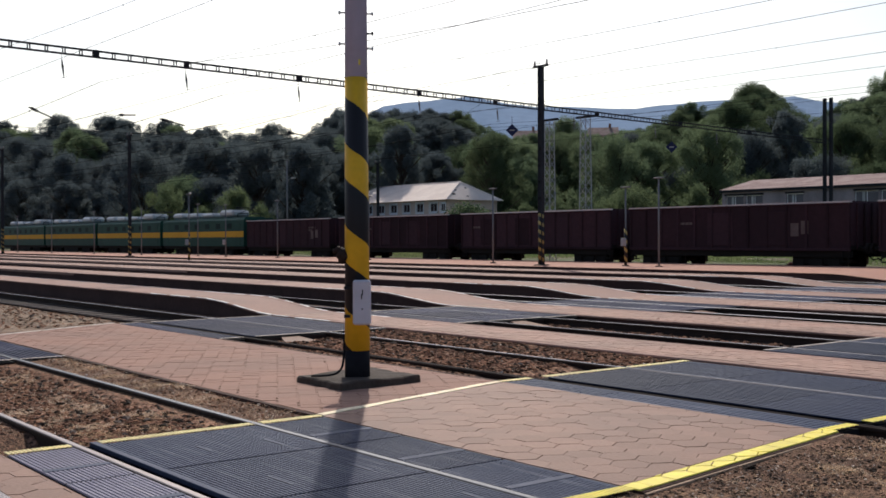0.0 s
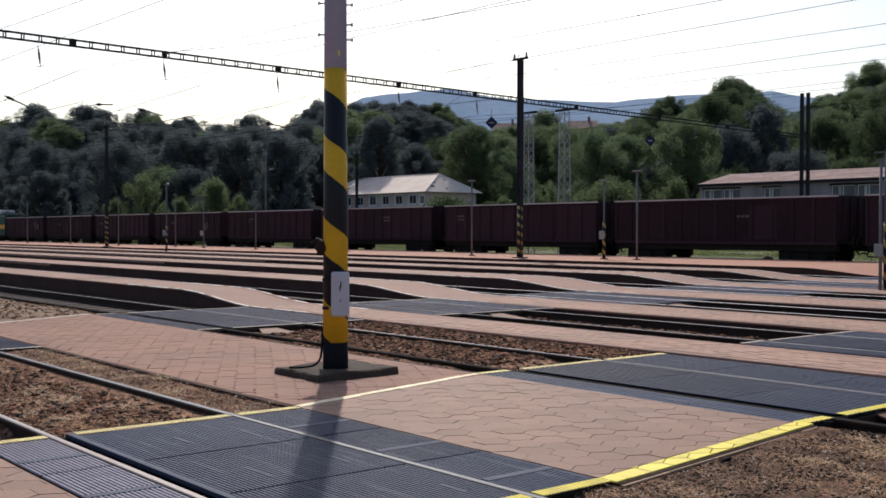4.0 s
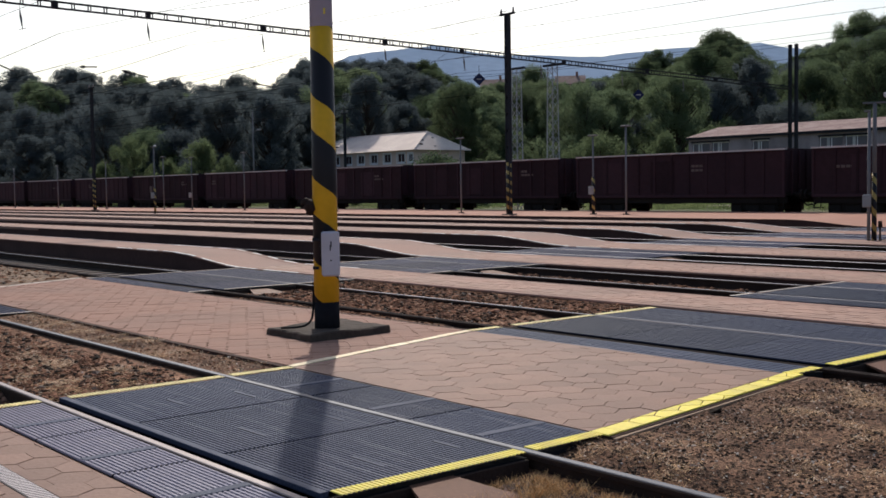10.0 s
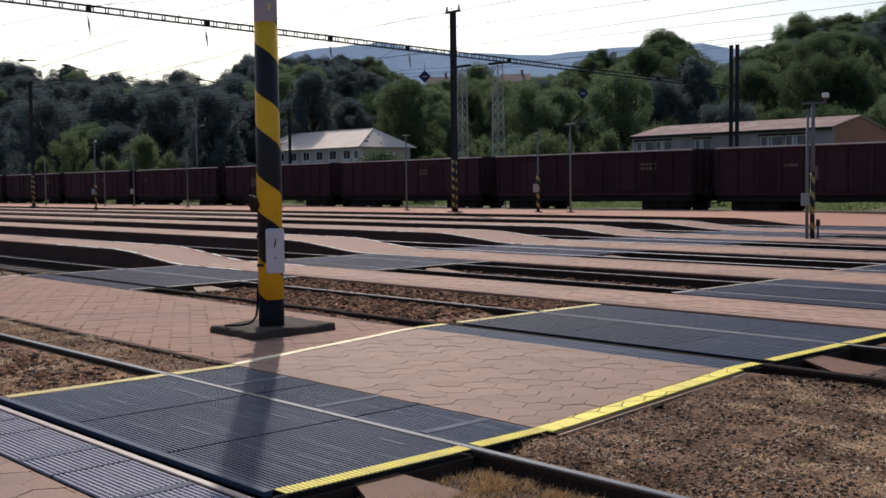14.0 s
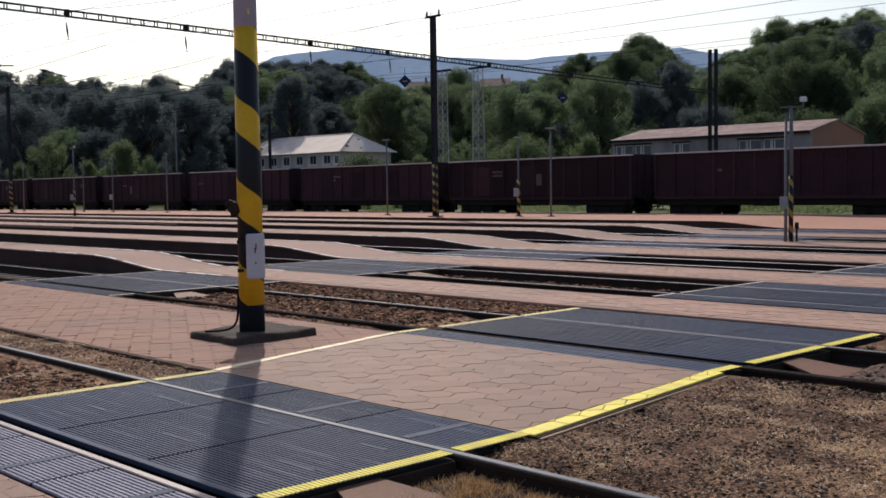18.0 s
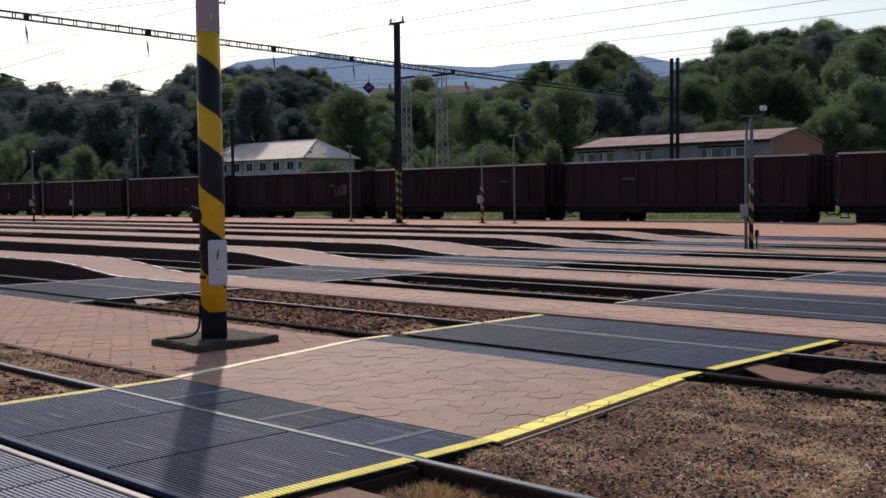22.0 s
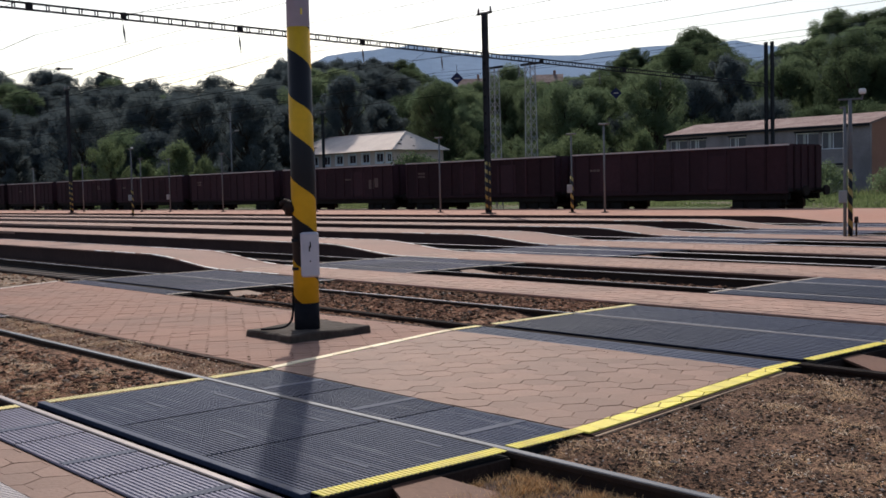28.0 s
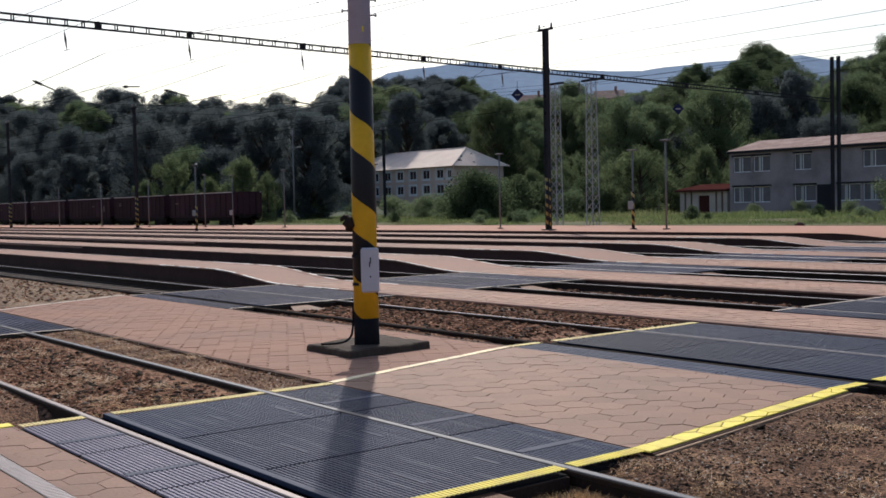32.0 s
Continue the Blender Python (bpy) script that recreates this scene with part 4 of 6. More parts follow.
def locomotive():
    l = empty("electric_locomotive")
    half, wd = 8.05, 1.45
    bm = bmesh.new()
    prof = [(-wd, 1.0), (-wd, 3.22), (-1.3, 3.4), (1.3, 3.4), (wd, 3.22), (wd, 1.0)]
    prism(bm, prof, -half, half)
    part("body", bm, GREEN, l, "dark green painted body")
    for y in (-wd - 0.012, wd):
        part("yellow_band", boxes((-half + 0.02, half - 0.02, y - 0.014, y + 0.026, 1.78, 2.28)), LOCOYEL, l, "broad yellow band")
        for i in range(6):
            x = -5 + i * 2.1
            part("side_window", boxes((x - 0.4, x + 0.4, y - 0.006, y + 0.018, 2.5, 2.95)), CABGLASS, l)
        for x in (-7.1, 7.1):
            part("cab_door", boxes((x - 0.35, x + 0.35, y - 0.008, y + 0.02, 1.1, 3.0), bevel=0.006), GREEN, l)
    for s in (-1, 1):
        part("end_window", boxes((s * (half + 0.005) - 0.015, s * (half + 0.005) + 0.015, -1.1, 1.1, 2.45, 3.1)), GLASS, l)
        for y in (-0.87, 0.87):
            bf = bmesh.new()
            tube(bf, (s * half, y, 1.05), (s * (half + 0.42), y, 1.05), 0.12, 0.12, 10)
            part("buffer", bf, WAGON_IN, l)
    part("roof", boxes((-half + 0.6, half - 0.6, -0.9, 0.9, 3.4, 3.5), bevel=0.03), GREEN, l, "dark green roof")
    part("roof_box", boxes((-4.4, -2.2, -0.8, 0.8, 3.5, 4.0), bevel=0.16), LOCOROOF, l, "pale grey roof housing")
    part("roof_box", boxes((2.4, 4.9, -0.85, 0.85, 3.5, 4.15), bevel=0.2), LOCOROOF, l, "pale grey roof housing")
    part("roof_box", boxes((-1.2, 1.0, -0.8, 0.8, 3.5, 3.95), bevel=0.16), LOCOROOF, l, "pale grey roof housing")
    part("roof_box", boxes((-7.3, -5.3, -0.8, 0.8, 3.5, 4.05), bevel=0.18), LOCOROOF, l, "pale grey roof housing")
    pg = bmesh.new()
    for y in (-0.6, 0.6):
        path_tube(pg, [(5.6, y, 3.8), (6.9, y, 4.05), (5.7, y * 0.8, 4.3)], 0.035)
        path_tube(pg, [(5.4, y, 3.5), (5.4, y, 3.78), (7.2, y, 3.78), (7.2, y, 3.5)], 0.04)
    tube(pg, (5.7, -0.95, 4.3), (5.7, 0.95, 4.3), 0.05)
    part("pantograph", pg, DARKSTEEL, l)
    part("underframe", boxes((-half, half, -1.3, 1.3, 0.75, 1.0), (-2.2, 2.2, -1.25, 1.25, 0.3, 0.8)), WAGON_IN, l)
    for x in (-4.7, 4.3):
        bogie(l, x)
    return tagged(l, "dark green electric locomotive section with broad yellow band", "locomotive", group="locomotives")


loco = locomotive()
for i in range(4):
    l = loco if i == 0 else copy_thing(loco, pose(0, 0, 0))
    TRAIN.append((l, FIRST + 0.4 - 16.75 * (i + 0.5)))

# ---- masts, beam and lamps ----
def mast(x, y, z, top, striped=True, r=0.13, cap=True):
    m = empty("catenary_mast", pose(x, y, z))
    bm = bmesh.new()
    for s in (-r, r - 0.06):
        box(bm, s, s + 0.06, -0.1, 0.1, 0, top)
    for k in range(int(top / 0.8)):
        box(bm, -r + 0.06, r - 0.06, -0.08, 0.08, 0.1 + k * 0.8, 0.75 + k * 0.8)
    part("shaft", bm, DARKSTEEL, m, "dark steel shaft")
    if not cap:
        part("footing", boxes((-0.28, 0.28, -0.28, 0.28, -0.25, 0.01), bevel=0.03), CONCRETE, m)
        return tagged(m, "tall plain dark steel catenary mast", "mast", group="catenary masts")
    part("cap", boxes((-0.5, 0.5, -0.06, 0.06, top, top + 0.1), bevel=0.01), DARKSTEEL, m)
    for s in (-0.42, 0.42):
        bm = bmesh.new()
        tube(bm, (s, 0, top + 0.1), (s, 0, top + 0.34), 0.06, 0.04, 8)
        part("insulator", bm, CERAMIC, m)
    if striped:
        bm = bmesh.new()
        tube(bm, (0, 0, 0.02), (0, 0, 2.5), 0.14, 0.138, 16)
        part("striped_foot", bm, STRIPES_FAR, m, "black and yellow striped foot")
    part("footing", boxes((-0.28, 0.28, -0.28, 0.28, -0.25, 0.01), bevel=0.03), CONCRETE, m)
    return tagged(m, "tall dark steel catenary mast with striped foot" if striped else "tall dark steel catenary mast", "mast", group="catenary masts")


MAST1 = (-38.6, 36.6)
mast(*MAST1, 0.28, 9.6)
mast(-87.0, 35.6, 0.28, 9.9)
mast(-113.0, 33.0, 0.28, 10.4)
mast(-93.6, 65.3, 0.1, 9.4, False)
mast(-43.2, 69.0, 0.1, 11.3, False, 0.1, False)
mast(-43.7, 69.0, 0.1, 11.3, False, 0.1, False)


def beam(a, b):
    """A flat ladder girder carried between the masts."""
    o = empty("portal_girder")
    a, b = Vector(a), Vector(b)
    L = (b - a).length
    o.matrix_world = Matrix.Translation(a) @ (b - a).to_track_quat("X", "Z").to_matrix().to_4x4()
    for z in (-0.135, 0.075):
        for y in (-0.1, 0.06):
            part("chord", boxes((0, L, y, y + 0.04, z + 0.012, z + 0.05)), DARKSTEEL, o)
    rung = bpy.data.meshes.new("batten")
    bm = boxes((-0.02, 0.02, -0.0125, 0.0125, -0.085, 0.085))
    bm.to_mesh(rung)
    bm.free()
    rung.materials.append(DARKSTEEL)
    n = int(L / 0.6)
    for i in range(n + 1):
        for y in (-0.0875, 0.0875):
            link("batten", rung, o, pose(i * L / n, y, 0))
    box_ = bpy.data.meshes.new("splice_plate")
    bm = boxes((-0.065, 0.065, -0.105, 0.105, -0.115, 0.14), bevel=0.02)
    bm.to_mesh(box_)
    bm.free()
    box_.materials.append(DARKSTEEL)
    for y in (4.0, 8.9, 13.7, 17.25, 22.4, 29.0, 34.0, 42.0, 50.0, 58.0):
        link("splice_plate", box_, o, pose((y - a.y) * 1.008, 0, 0))
    hang = bpy.data.meshes.new("hanger")
    bm = bmesh.new()
    tube(bm, (0, 0, -0.12), (0.01, 0, -0.3), 0.008, 0.008, 5)
    tube(bm, (0.01, 0, -0.3), (0.04, 0, -0.55), 0.018, 0.042, 8)
    tube(bm, (0.04, 0, -0.55), (0.07, 0, -0.82), 0.042, 0.02, 8)
    tube(bm, (0.07, 0, -0.8), (0.08, 0, -0.92), 0.012, 0.012, 5)
    tube(bm, (-0.04, 0, -0.93), (0.2, 0, -0.86), 0.011, 0.011, 6)
    bm.to_mesh(hang)
    bm.free()
    hang.materials.append(LAMPSTEEL)
    for y in (4.0, 8.5, 12.5, 17.2, 22.3, 28.95, 34.1, 40.0, 47.4, 54.0):
        link("hanger", hang, o, pose((y - a.y) * 1.008, 0, 0))
    return tagged(o, "dark steel ladder girder spanning the tracks between masts", "girder")


girder = beam((-35.0, 3.0, 7.78), (-43.45, 68.9, 8.3))
for a, b in (((-36.1, 11.4), (-39.0, 13.2)), ((-36.5, 14.55), (-36.2, 15.05)), ((-36.8, 16.2), (-38.4, 17.9)), ((-38.25, 22.2), (-39.5, 24.1))):
    a, b = Vector((*a, 5.87)), Vector((*b, 5.87))
    bm = bmesh.new()
    path_tube(bm, [a, b], 0.025, 6)
    tube(bm, a + (b - a) * 0.1, a + (b - a) * 0.3, 0.05, 0.05, 8)
    bmesh.ops.transform(bm, matrix=girder.matrix_world.inverted(), verts=bm.verts[:])
    part("steady_arm", bm, DARKSTEEL, girder, "dark steady arm with insulator")


def hanging_sign(x, y, z, s):
    p = empty("diamond_sign", pose(x, y, z, 0, 0, 47))
    bm = bmesh.new()
    fr = [(0, -0.012, s), (s, -0.012, 0), (0, -0.012, -s), (-s, -0.012, 0)]
    a = [bm.verts.new(q) for q in fr]
    b = [bm.verts.new((q[0], 0.012, q[2])) for q in fr]
    bm.faces.new(a)
    bm.faces.new(b[::-1])
    for q in range(4):
        bm.faces.new((a[q], b[q], b[(q + 1) % 4], a[(q + 1) % 4]))
    part("board", bm, SIGNBLUE, p, "dark blue diamond board")
    part("white_bar", boxes((-s * 0.4, s * 0.4, -0.018, -0.012, -s * 0.1, s * 0.1)), LAMPBOX, p, "pale bar")
    bm = bmesh.new()
    tube(bm, (0, 0, s), (0, 0, s + 0.35), 0.012, 0.012, 5)
    part("hanger_rod", bm, DARKSTEEL, p)
    return tagged(p, "dark blue diamond-shaped railway sign hanging from wires", "sign", group="hanging signs")


hanging_sign(-38.86, 34.95, 6.74, 0.3)
hanging_sign(-40.47, 48.56, 6.72, 0.33)


def lamp_post(x, y, z, top, striped=False, bright=False, box_at=0.0):
    p = empty("platform_lamp", pose(x, y, z))
    bm = bmesh.new()
    tube(bm, (0, 0, 0), (0, 0, top), 0.045, 0.04, 12)
    part("post", bm, LAMPSTEEL, p)
    part("lamp_head", boxes((-0.27, 0.27, -0.08, 0.08, top, top + 0.07), bevel=0.025), LAMPSTEEL, p)
    if striped:
        bm = bmesh.new()
        tube(bm, (0, 0, 0.0), (0, 0, 1.7), 0.075, 0.07, 14)
        part("striped_foot", bm, STRIPES_FAR, p, "black and yellow striped foot")
    if bright:
        bm = bmesh.new()
        bmesh.ops.create_uvsphere(bm, u_segments=12, v_segments=8, radius=0.07, matrix=Matrix.Translation((0.2, 0, top + 0.1)) @ Matrix.Diagonal((1.5, 1, 0.8, 1)))
        part("lamp_dome", bm, WHITE, p, "white lamp dome")
    if box_at:
        part("switch_box", boxes((-0.11, 0.11, -0.24, -0.07, box_at, box_at + 0.38), bevel=0.02), LAMPBOX, p, "pale switch box")
    part("foot_plate", boxes((-0.12, 0.12, -0.12, 0.12, -0.08, 0.02), bevel=0.01), CONCRETE, p)
    return tagged(p, "slim grey platform lamp post" if not striped else "slim platform lamp post with striped foot", "lamp post", group="platform lamps")


for x, y, top, st in ((-43.8, 38.0, 3.9, 0), (-34.4, 38.0, 3.6, 1), (-32.5, 38.1, 3.95, 0), (-67.6, 38.5, 4.0, 0), (-75.5, 38.5, 3.9, 2), (-80.3, 38.5, 4.1, 0), (-91.5, 38.5, 4.0, 0), (-102.8, 38.5, 4.0, 0), (-114.9, 38.5, 4.0, 0), (-126.3, 38.5, 4.0, 0), (-56.2, 38.5, 3.9, 0)):
    lamp_post(x, y, 0.28, top, st == 1, box_at=0.9 if st else 0)
lamp_post(-66.6, 31.3, 0.22, 4.3, True, True, box_at=1.0)


def yard_lamp(x, y, top, arm_z):
    p = empty("yard_lamp", pose(x, y, 0))
    bm = bmesh.new()
    tube(bm, (0, 0, -0.3), (0, 0, top), 0.1, 0.06, 10)
    part("post", bm, LAMPSTEEL, p)
    bm = bmesh.new()
    path_tube(bm, [(0, 0, arm_z - 0.3), (0.4, 0, arm_z + 0.02), (1.0, 0, arm_z + 0.12)], 0.04, 6)
    part("arm", bm, LAMPSTEEL, p)
    part("lamp_head", boxes((0.9, 1.5, -0.12, 0.12, arm_z + 0.06, arm_z + 0.2), bevel=0.04), LAMPBOX, p, "pale lamp head")
    return tagged(p, "tall grey yard lamp with a side arm behind the train", "lamp post")


yard_lamp(-94.6, 55.0, 9.55, 7.5)


def signal_lamp(x, y):
    p = empty("platform_lamp", pose(x, y, 0, 0, 0, 20))
    bm = bmesh.new()
    tube(bm, (0, 0, 1.78), (0, 0, 3.62), 0.06, 0.048, 14)
    part("post", bm, LAMPSTEEL, p)
    bm = bmesh.new()
    tube(bm, (0, 0, 0.0), (0, 0, 1.78), 0.064, 0.06, 14)
    part("striped_foot", bm, STRIPES_FAR, p, "black and yellow striped foot")
    part("cross_arm", boxes((-0.3, 0.32, -0.03, 0.03, 3.6, 3.65), bevel=0.008), LAMPSTEEL, p)
    # White paint here stands in for sky reflected by the floodlight.
    f = part("floodlight", boxes((0.22, 0.4, -0.08, 0.08, 3.75, 3.89), bevel=0.03), WHITE, p, "floodlight housing painted white for the sky's reflection")
    part("glass", boxes((0.24, 0.38, -0.086, -0.081, 3.78, 3.86)), WHITE, f, "white floodlight face")
    part("bracket", boxes((0.29, 0.33, -0.02, 0.02, 3.65, 3.75)), LAMPSTEEL, p)
    bm = bmesh.new()
    tube(bm, (-0.13, -0.05, 0), (-0.13, -0.05, 3.39), 0.045, 0.04, 12)
    part("conduit_post", bm, LAMPSTEEL, p, "thin grey second post")
    part("conduit_head", boxes((-0.25, -0.1, -0.09, 0.0, 3.38, 3.44), bevel=0.01), LAMPSTEEL, p)
    part("switch_box", boxes((-0.27, -0.06, -0.2, -0.09, 0.88, 1.22), bevel=0.02), LAMPBOX, p, "pale switch box")
    bm = bmesh.new()
    tube(bm, (0.15, 0, 0), (0.15, 0, 0.36), 0.025, 0.025, 8)
    tube(bm, (0.15, 0, 0.36), (0.15, 0, 0.52), 0.06, 0.05, 10)
    part("valve", bm, RUST, p, "rusty standpipe valve")
    return tagged(p, "grey lamp mast with striped foot, floodlight and switch box", "lamp post")


signal_lamp(-14.71, 27.2)


def lattice_tower(x, y, z, top, w0, w1):
    t = empty("lattice_tower", pose(x, y, z))
    c = [(-1, -1), (1, -1), (1, 1), (-1, 1)]
    wid = lambda h: (w0 + (w1 - w0) * h / top) / 2
    for a, b in c:
        bm = bmesh.new()
        tube(bm, (a * wid(0), b * wid(0), 0), (a * wid(top), b * wid(top), top), 0.035, 0.03, 5)
        part("leg", bm, TOWERSTEEL, t)
    n = int(top / 0.5)
    for i in range(n):
        h0, h1 = i * top / n, (i + 1) * top / n
        bm = bmesh.new()
        for k in range(4):
            p, q = c[k], c[(k + 1) % 4]
            if i % 2:
                p, q = q, p
            tube(bm, (p[0] * wid(h0), p[1] * wid(h0), h0), (q[0] * wid(h1), q[1] * wid(h1), h1), 0.022, sides=4)
        part("lacing", bm, TOWERSTEEL, t)
    part("head_beam", boxes((-0.75, 0.75, -0.08, 0.08, top, top + 0.13)), DARKSTEEL, t)
    return tagged(t, "pale grey steel lattice tower in the grass", "lattice tower", group="lattice towers")


lattice_tower(-49.95, 48.1, 0.0, 9.0, 0.56, 0.4)
lattice_tower(-46.7, 48.0, 0.0, 8.9, 0.58, 0.42)

# ---- overhead wires ----
def wire(name, stops, sag, r=0.012, droppers=0):
    """One wire through its supports, sagging in each span, with small clamps."""
    bm = bmesh.new()
    n = 14
    pts = []
    for a, b in zip(stops, stops[1:]):
        a, b = Vector(a), Vector(b)
        hang = lambda q: a + (b - a) * q - Vector((0, 0, sag * 4 * q * (1 - q)))
        pts += [hang(i / n) for i in range(n + (b == Vector(stops[-1])))]
        for i in range(1, droppers):
            bmesh.ops.create_uvsphere(bm, u_segments=6, v_segments=4, radius=r * 3.2, matrix=Matrix.Translation(hang(i / droppers)))
    path_tube(bm, pts, r, 4)
    return tagged(part(name, bm, BLACK), "thin dark overhead railway wire", "overhead wire", group="overhead wires")


for k, y in enumerate(TRACKS):
    yc = y + 0.75
    xb = -35.0 - (yc - 3) * 0.128
    for z, name, sag, n in ((5.87, "contact_wire", 0.03, 0), (6.95, "catenary_wire", 0.65, 8)):
        wire(name, [(xb, yc, z), (19.0, yc, z)], sag, 0.006, n)
        wire(name, [(xb, yc, z), (-97.0, yc, z), (-160.0, yc, z)], sag, 0.011, n)
for y0, z0, y1, z1 in ((2.0, 11.15, 65.3, 11.3), (2.0, 10.5, 65.3, 10.65), (2.0, 10.6, 40.0, 9.5)):
    wire("span_wire", [(-95.0, y0, z0), (-95.0 + (1.4 if y1 > 60 else 0), y1, z1)], 0.05, 0.014, 9)
wire("feeder_wire", [(MAST1[0], MAST1[1], 10.1), (-93.6, 65.3, 9.9)], 0.5, 0.01)
wire("feeder_wire", [(MAST1[0], MAST1[1], 10.1), (-87.0, 35.6, 10.4)], 0.7, 0.01)
wire("feeder_wire", [(-36.85, 17.25, 7.98), (19.0, 17.25, 7.98)], 1.35, 0.008)
wire("feeder_wire", [(-43.4, 69.0, 11.3), (-87.0, 35.6, 10.4)], 0.9, 0.01)

# ---- buildings ----
def window(parent, x, y, z, w, h, split=1, e=0.06, pane=GLASS):
    f = part("window", boxes((x, x + w, y - 0.03, y + 0.02, z, z + e), (x, x + w, y - 0.03, y + 0.02, z + h - e, z + h), (x, x + e, y - 0.03, y + 0.02, z + e, z + h - e), (x + w - e, x + w, y - 0.03, y + 0.02, z + e, z + h - e),
                             *[(x + w * (i + 1) / (split + 1) - 0.03, x + w * (i + 1) / (split + 1) + 0.03, y - 0.03, y + 0.02, z + 0.06, z + h - 0.06) for i in range(split)]), WINFRAME, parent)
    part("pane", boxes((x + 0.05, x + w - 0.05, y - 0.012, y + 0.0, z + 0.05, z + h - 0.05)), pane, f)
    return f


def wall_with_openings(x0, x1, y0, y1, z0, z1, holes):
    """A wall along x with window openings through it; holes are (x, z, w, h), in columns that share x and w row by row."""
    rows_ = []
    zs = sorted({z0, z1, *[h[1] for h in holes], *[h[1] + h[3] for h in holes]})
    for a, b in zip(zs, zs[1:]):
        cut = sorted((h[0], h[0] + h[2]) for h in holes if h[1] <= a + 1e-6 and h[1] + h[3] >= b - 1e-6)
        x = x0
        for c, d in cut:
            rows_.append((x, c, y0, y1, a, b))
            x = d
        rows_.append((x, x1, y0, y1, a, b))
    return boxes(*rows_)


def grey_house():
    """Long two-storey building with a low gabled roof."""
    h = empty("grey_building", pose(-59.4, 78, 0.15))
    L, D, E = 18.8, 9.0, 5.45
    holes = [(x, 3.7, w, 1.35) for x, w in ((0.37, 1.85), (2.45, 1.7), (6.45, 1.6), (12.6, 2.0), (14.8, 1.9))]
    holes += [(x, 1.1, w, 1.35) for x, w in ((0.37, 1.85), (2.45, 1.7), (6.45, 2.0), (10.4, 2.0), (12.6, 2.0), (14.8, 1.9))]
    part("front_wall", wall_with_openings(0, L, 0, 0.3, -0.3, E, holes), GREYWALL, h)
    part("left_wall", boxes((0, 0.3, 0.3, D, -0.3, E)), GREYWALL, h)
    part("back_wall", boxes((0.3, L - 0.3, D - 0.3, D, -0.3, E)), GREYWALL, h)
    bm = bmesh.new()
    for x in (L - 0.3, L):
        poly(bm, [(x, 0.3, -0.3), (x, D, -0.3), (x, D, E), (x, D / 2, E + 1.05), (x, 0.3, E)])
    part("gable_wall", bm, BRICKWALL, h, "bare brick gable wall")
    # Unseen wall added behind the windows to shade the inside.
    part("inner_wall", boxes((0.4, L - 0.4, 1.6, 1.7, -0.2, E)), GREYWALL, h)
    for x, z, w, hh in holes:
        part("lintel", boxes((x - 0.1, x + w + 0.1, -0.04, 0.06, z + hh, z + hh + 0.14)), DARKSTEEL, h)
        window(h, x, 0.16, z, w, hh, 1, 0.07, PANE)
        part("curtain", boxes((x + 0.3 * w, x + 0.42 * w, 0.11, 0.13, z + 0.06, z + hh - 0.06)), CURTAIN, h, "white blind strip")
    part("entrance_door", boxes((8.6, 10.0, -0.05, -0.004, -0.2, 2.45), bevel=0.02), DARKSTEEL, h, "dark entrance door")
    bm = bmesh.new()
    for y0, y1 in ((-0.22, D / 2), (D + 0.22, D / 2)):
        zl, zh = E + 0.1, E + 1.14
        poly(bm, [(-0.12, y0, zl), (L + 0.1, y0, zl), (L + 0.1, y1, zh), (-0.12, y1, zh)])
        poly(bm, [(-0.12, y0, zl - 0.16), (L + 0.1, y0, zl - 0.16), (L + 0.1, y0, zl), (-0.12, y0, zl)])
        poly(bm, [(L + 0.1, y0, zl - 0.16), (L + 0.1, y1, zh - 0.16), (L + 0.1, y1, zh), (L + 0.1, y0, zl)])
        poly(bm, [(-0.12, y0, zl - 0.16), (-0.12, y1, zh - 0.16), (-0.12, y1, zh), (-0.12, y0, zl)])
        poly(bm, [(-0.12, y0, zl - 0.16), (L + 0.1, y0, zl - 0.16), (L + 0.1, y1, zh - 0.16), (-0.12, y1, zh - 0.16)])
    part("roof", bm, ROOFBROWN, h, "weathered brown roof")
    part("fascia", boxes((-0.12, L + 0.1, -0.26, -0.225, E - 0.12, E + 0.09)), DARKSTEEL, h, "dark eaves board")
    return tagged(h, "grey rendered two-storey building with weathered brown gabled roof", "building")


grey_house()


def hut():
    h = empty("small_hut", pose(-64.9, 78, 0.2))
    for a, b, z in ((0, 2.1, -0.2), (3.3, 5.2, -0.2), (2.1, 3.3, 1.75)):
        part("wall", boxes((a, b, 0, 3, z, 2.08)), HUTWALL, h, "pale rendered wall")
    part("door", boxes((2.12, 3.28, 0.08, 0.14, -0.2, 1.75)), REDROOF, h, "dark brown door")
    for x in (0.55, 1.25, 4.0, 4.65):
        part("pilaster", boxes((x, x + 0.14, -0.06, -0.003, -0.2, 2.05)), CONCRETE, h, "dark wall strip")
    bm = bmesh.new()
    prism(bm, [(-0.4, 2.09), (-0.4, 2.27), (3.3, 2.8), (3.3, 2.62)], -0.3, 5.4)
    part("roof", bm, REDROOF, h, "red sheet roof")
    return tagged(h, "small pale hut with a red sheet roof", "hut")


hut()


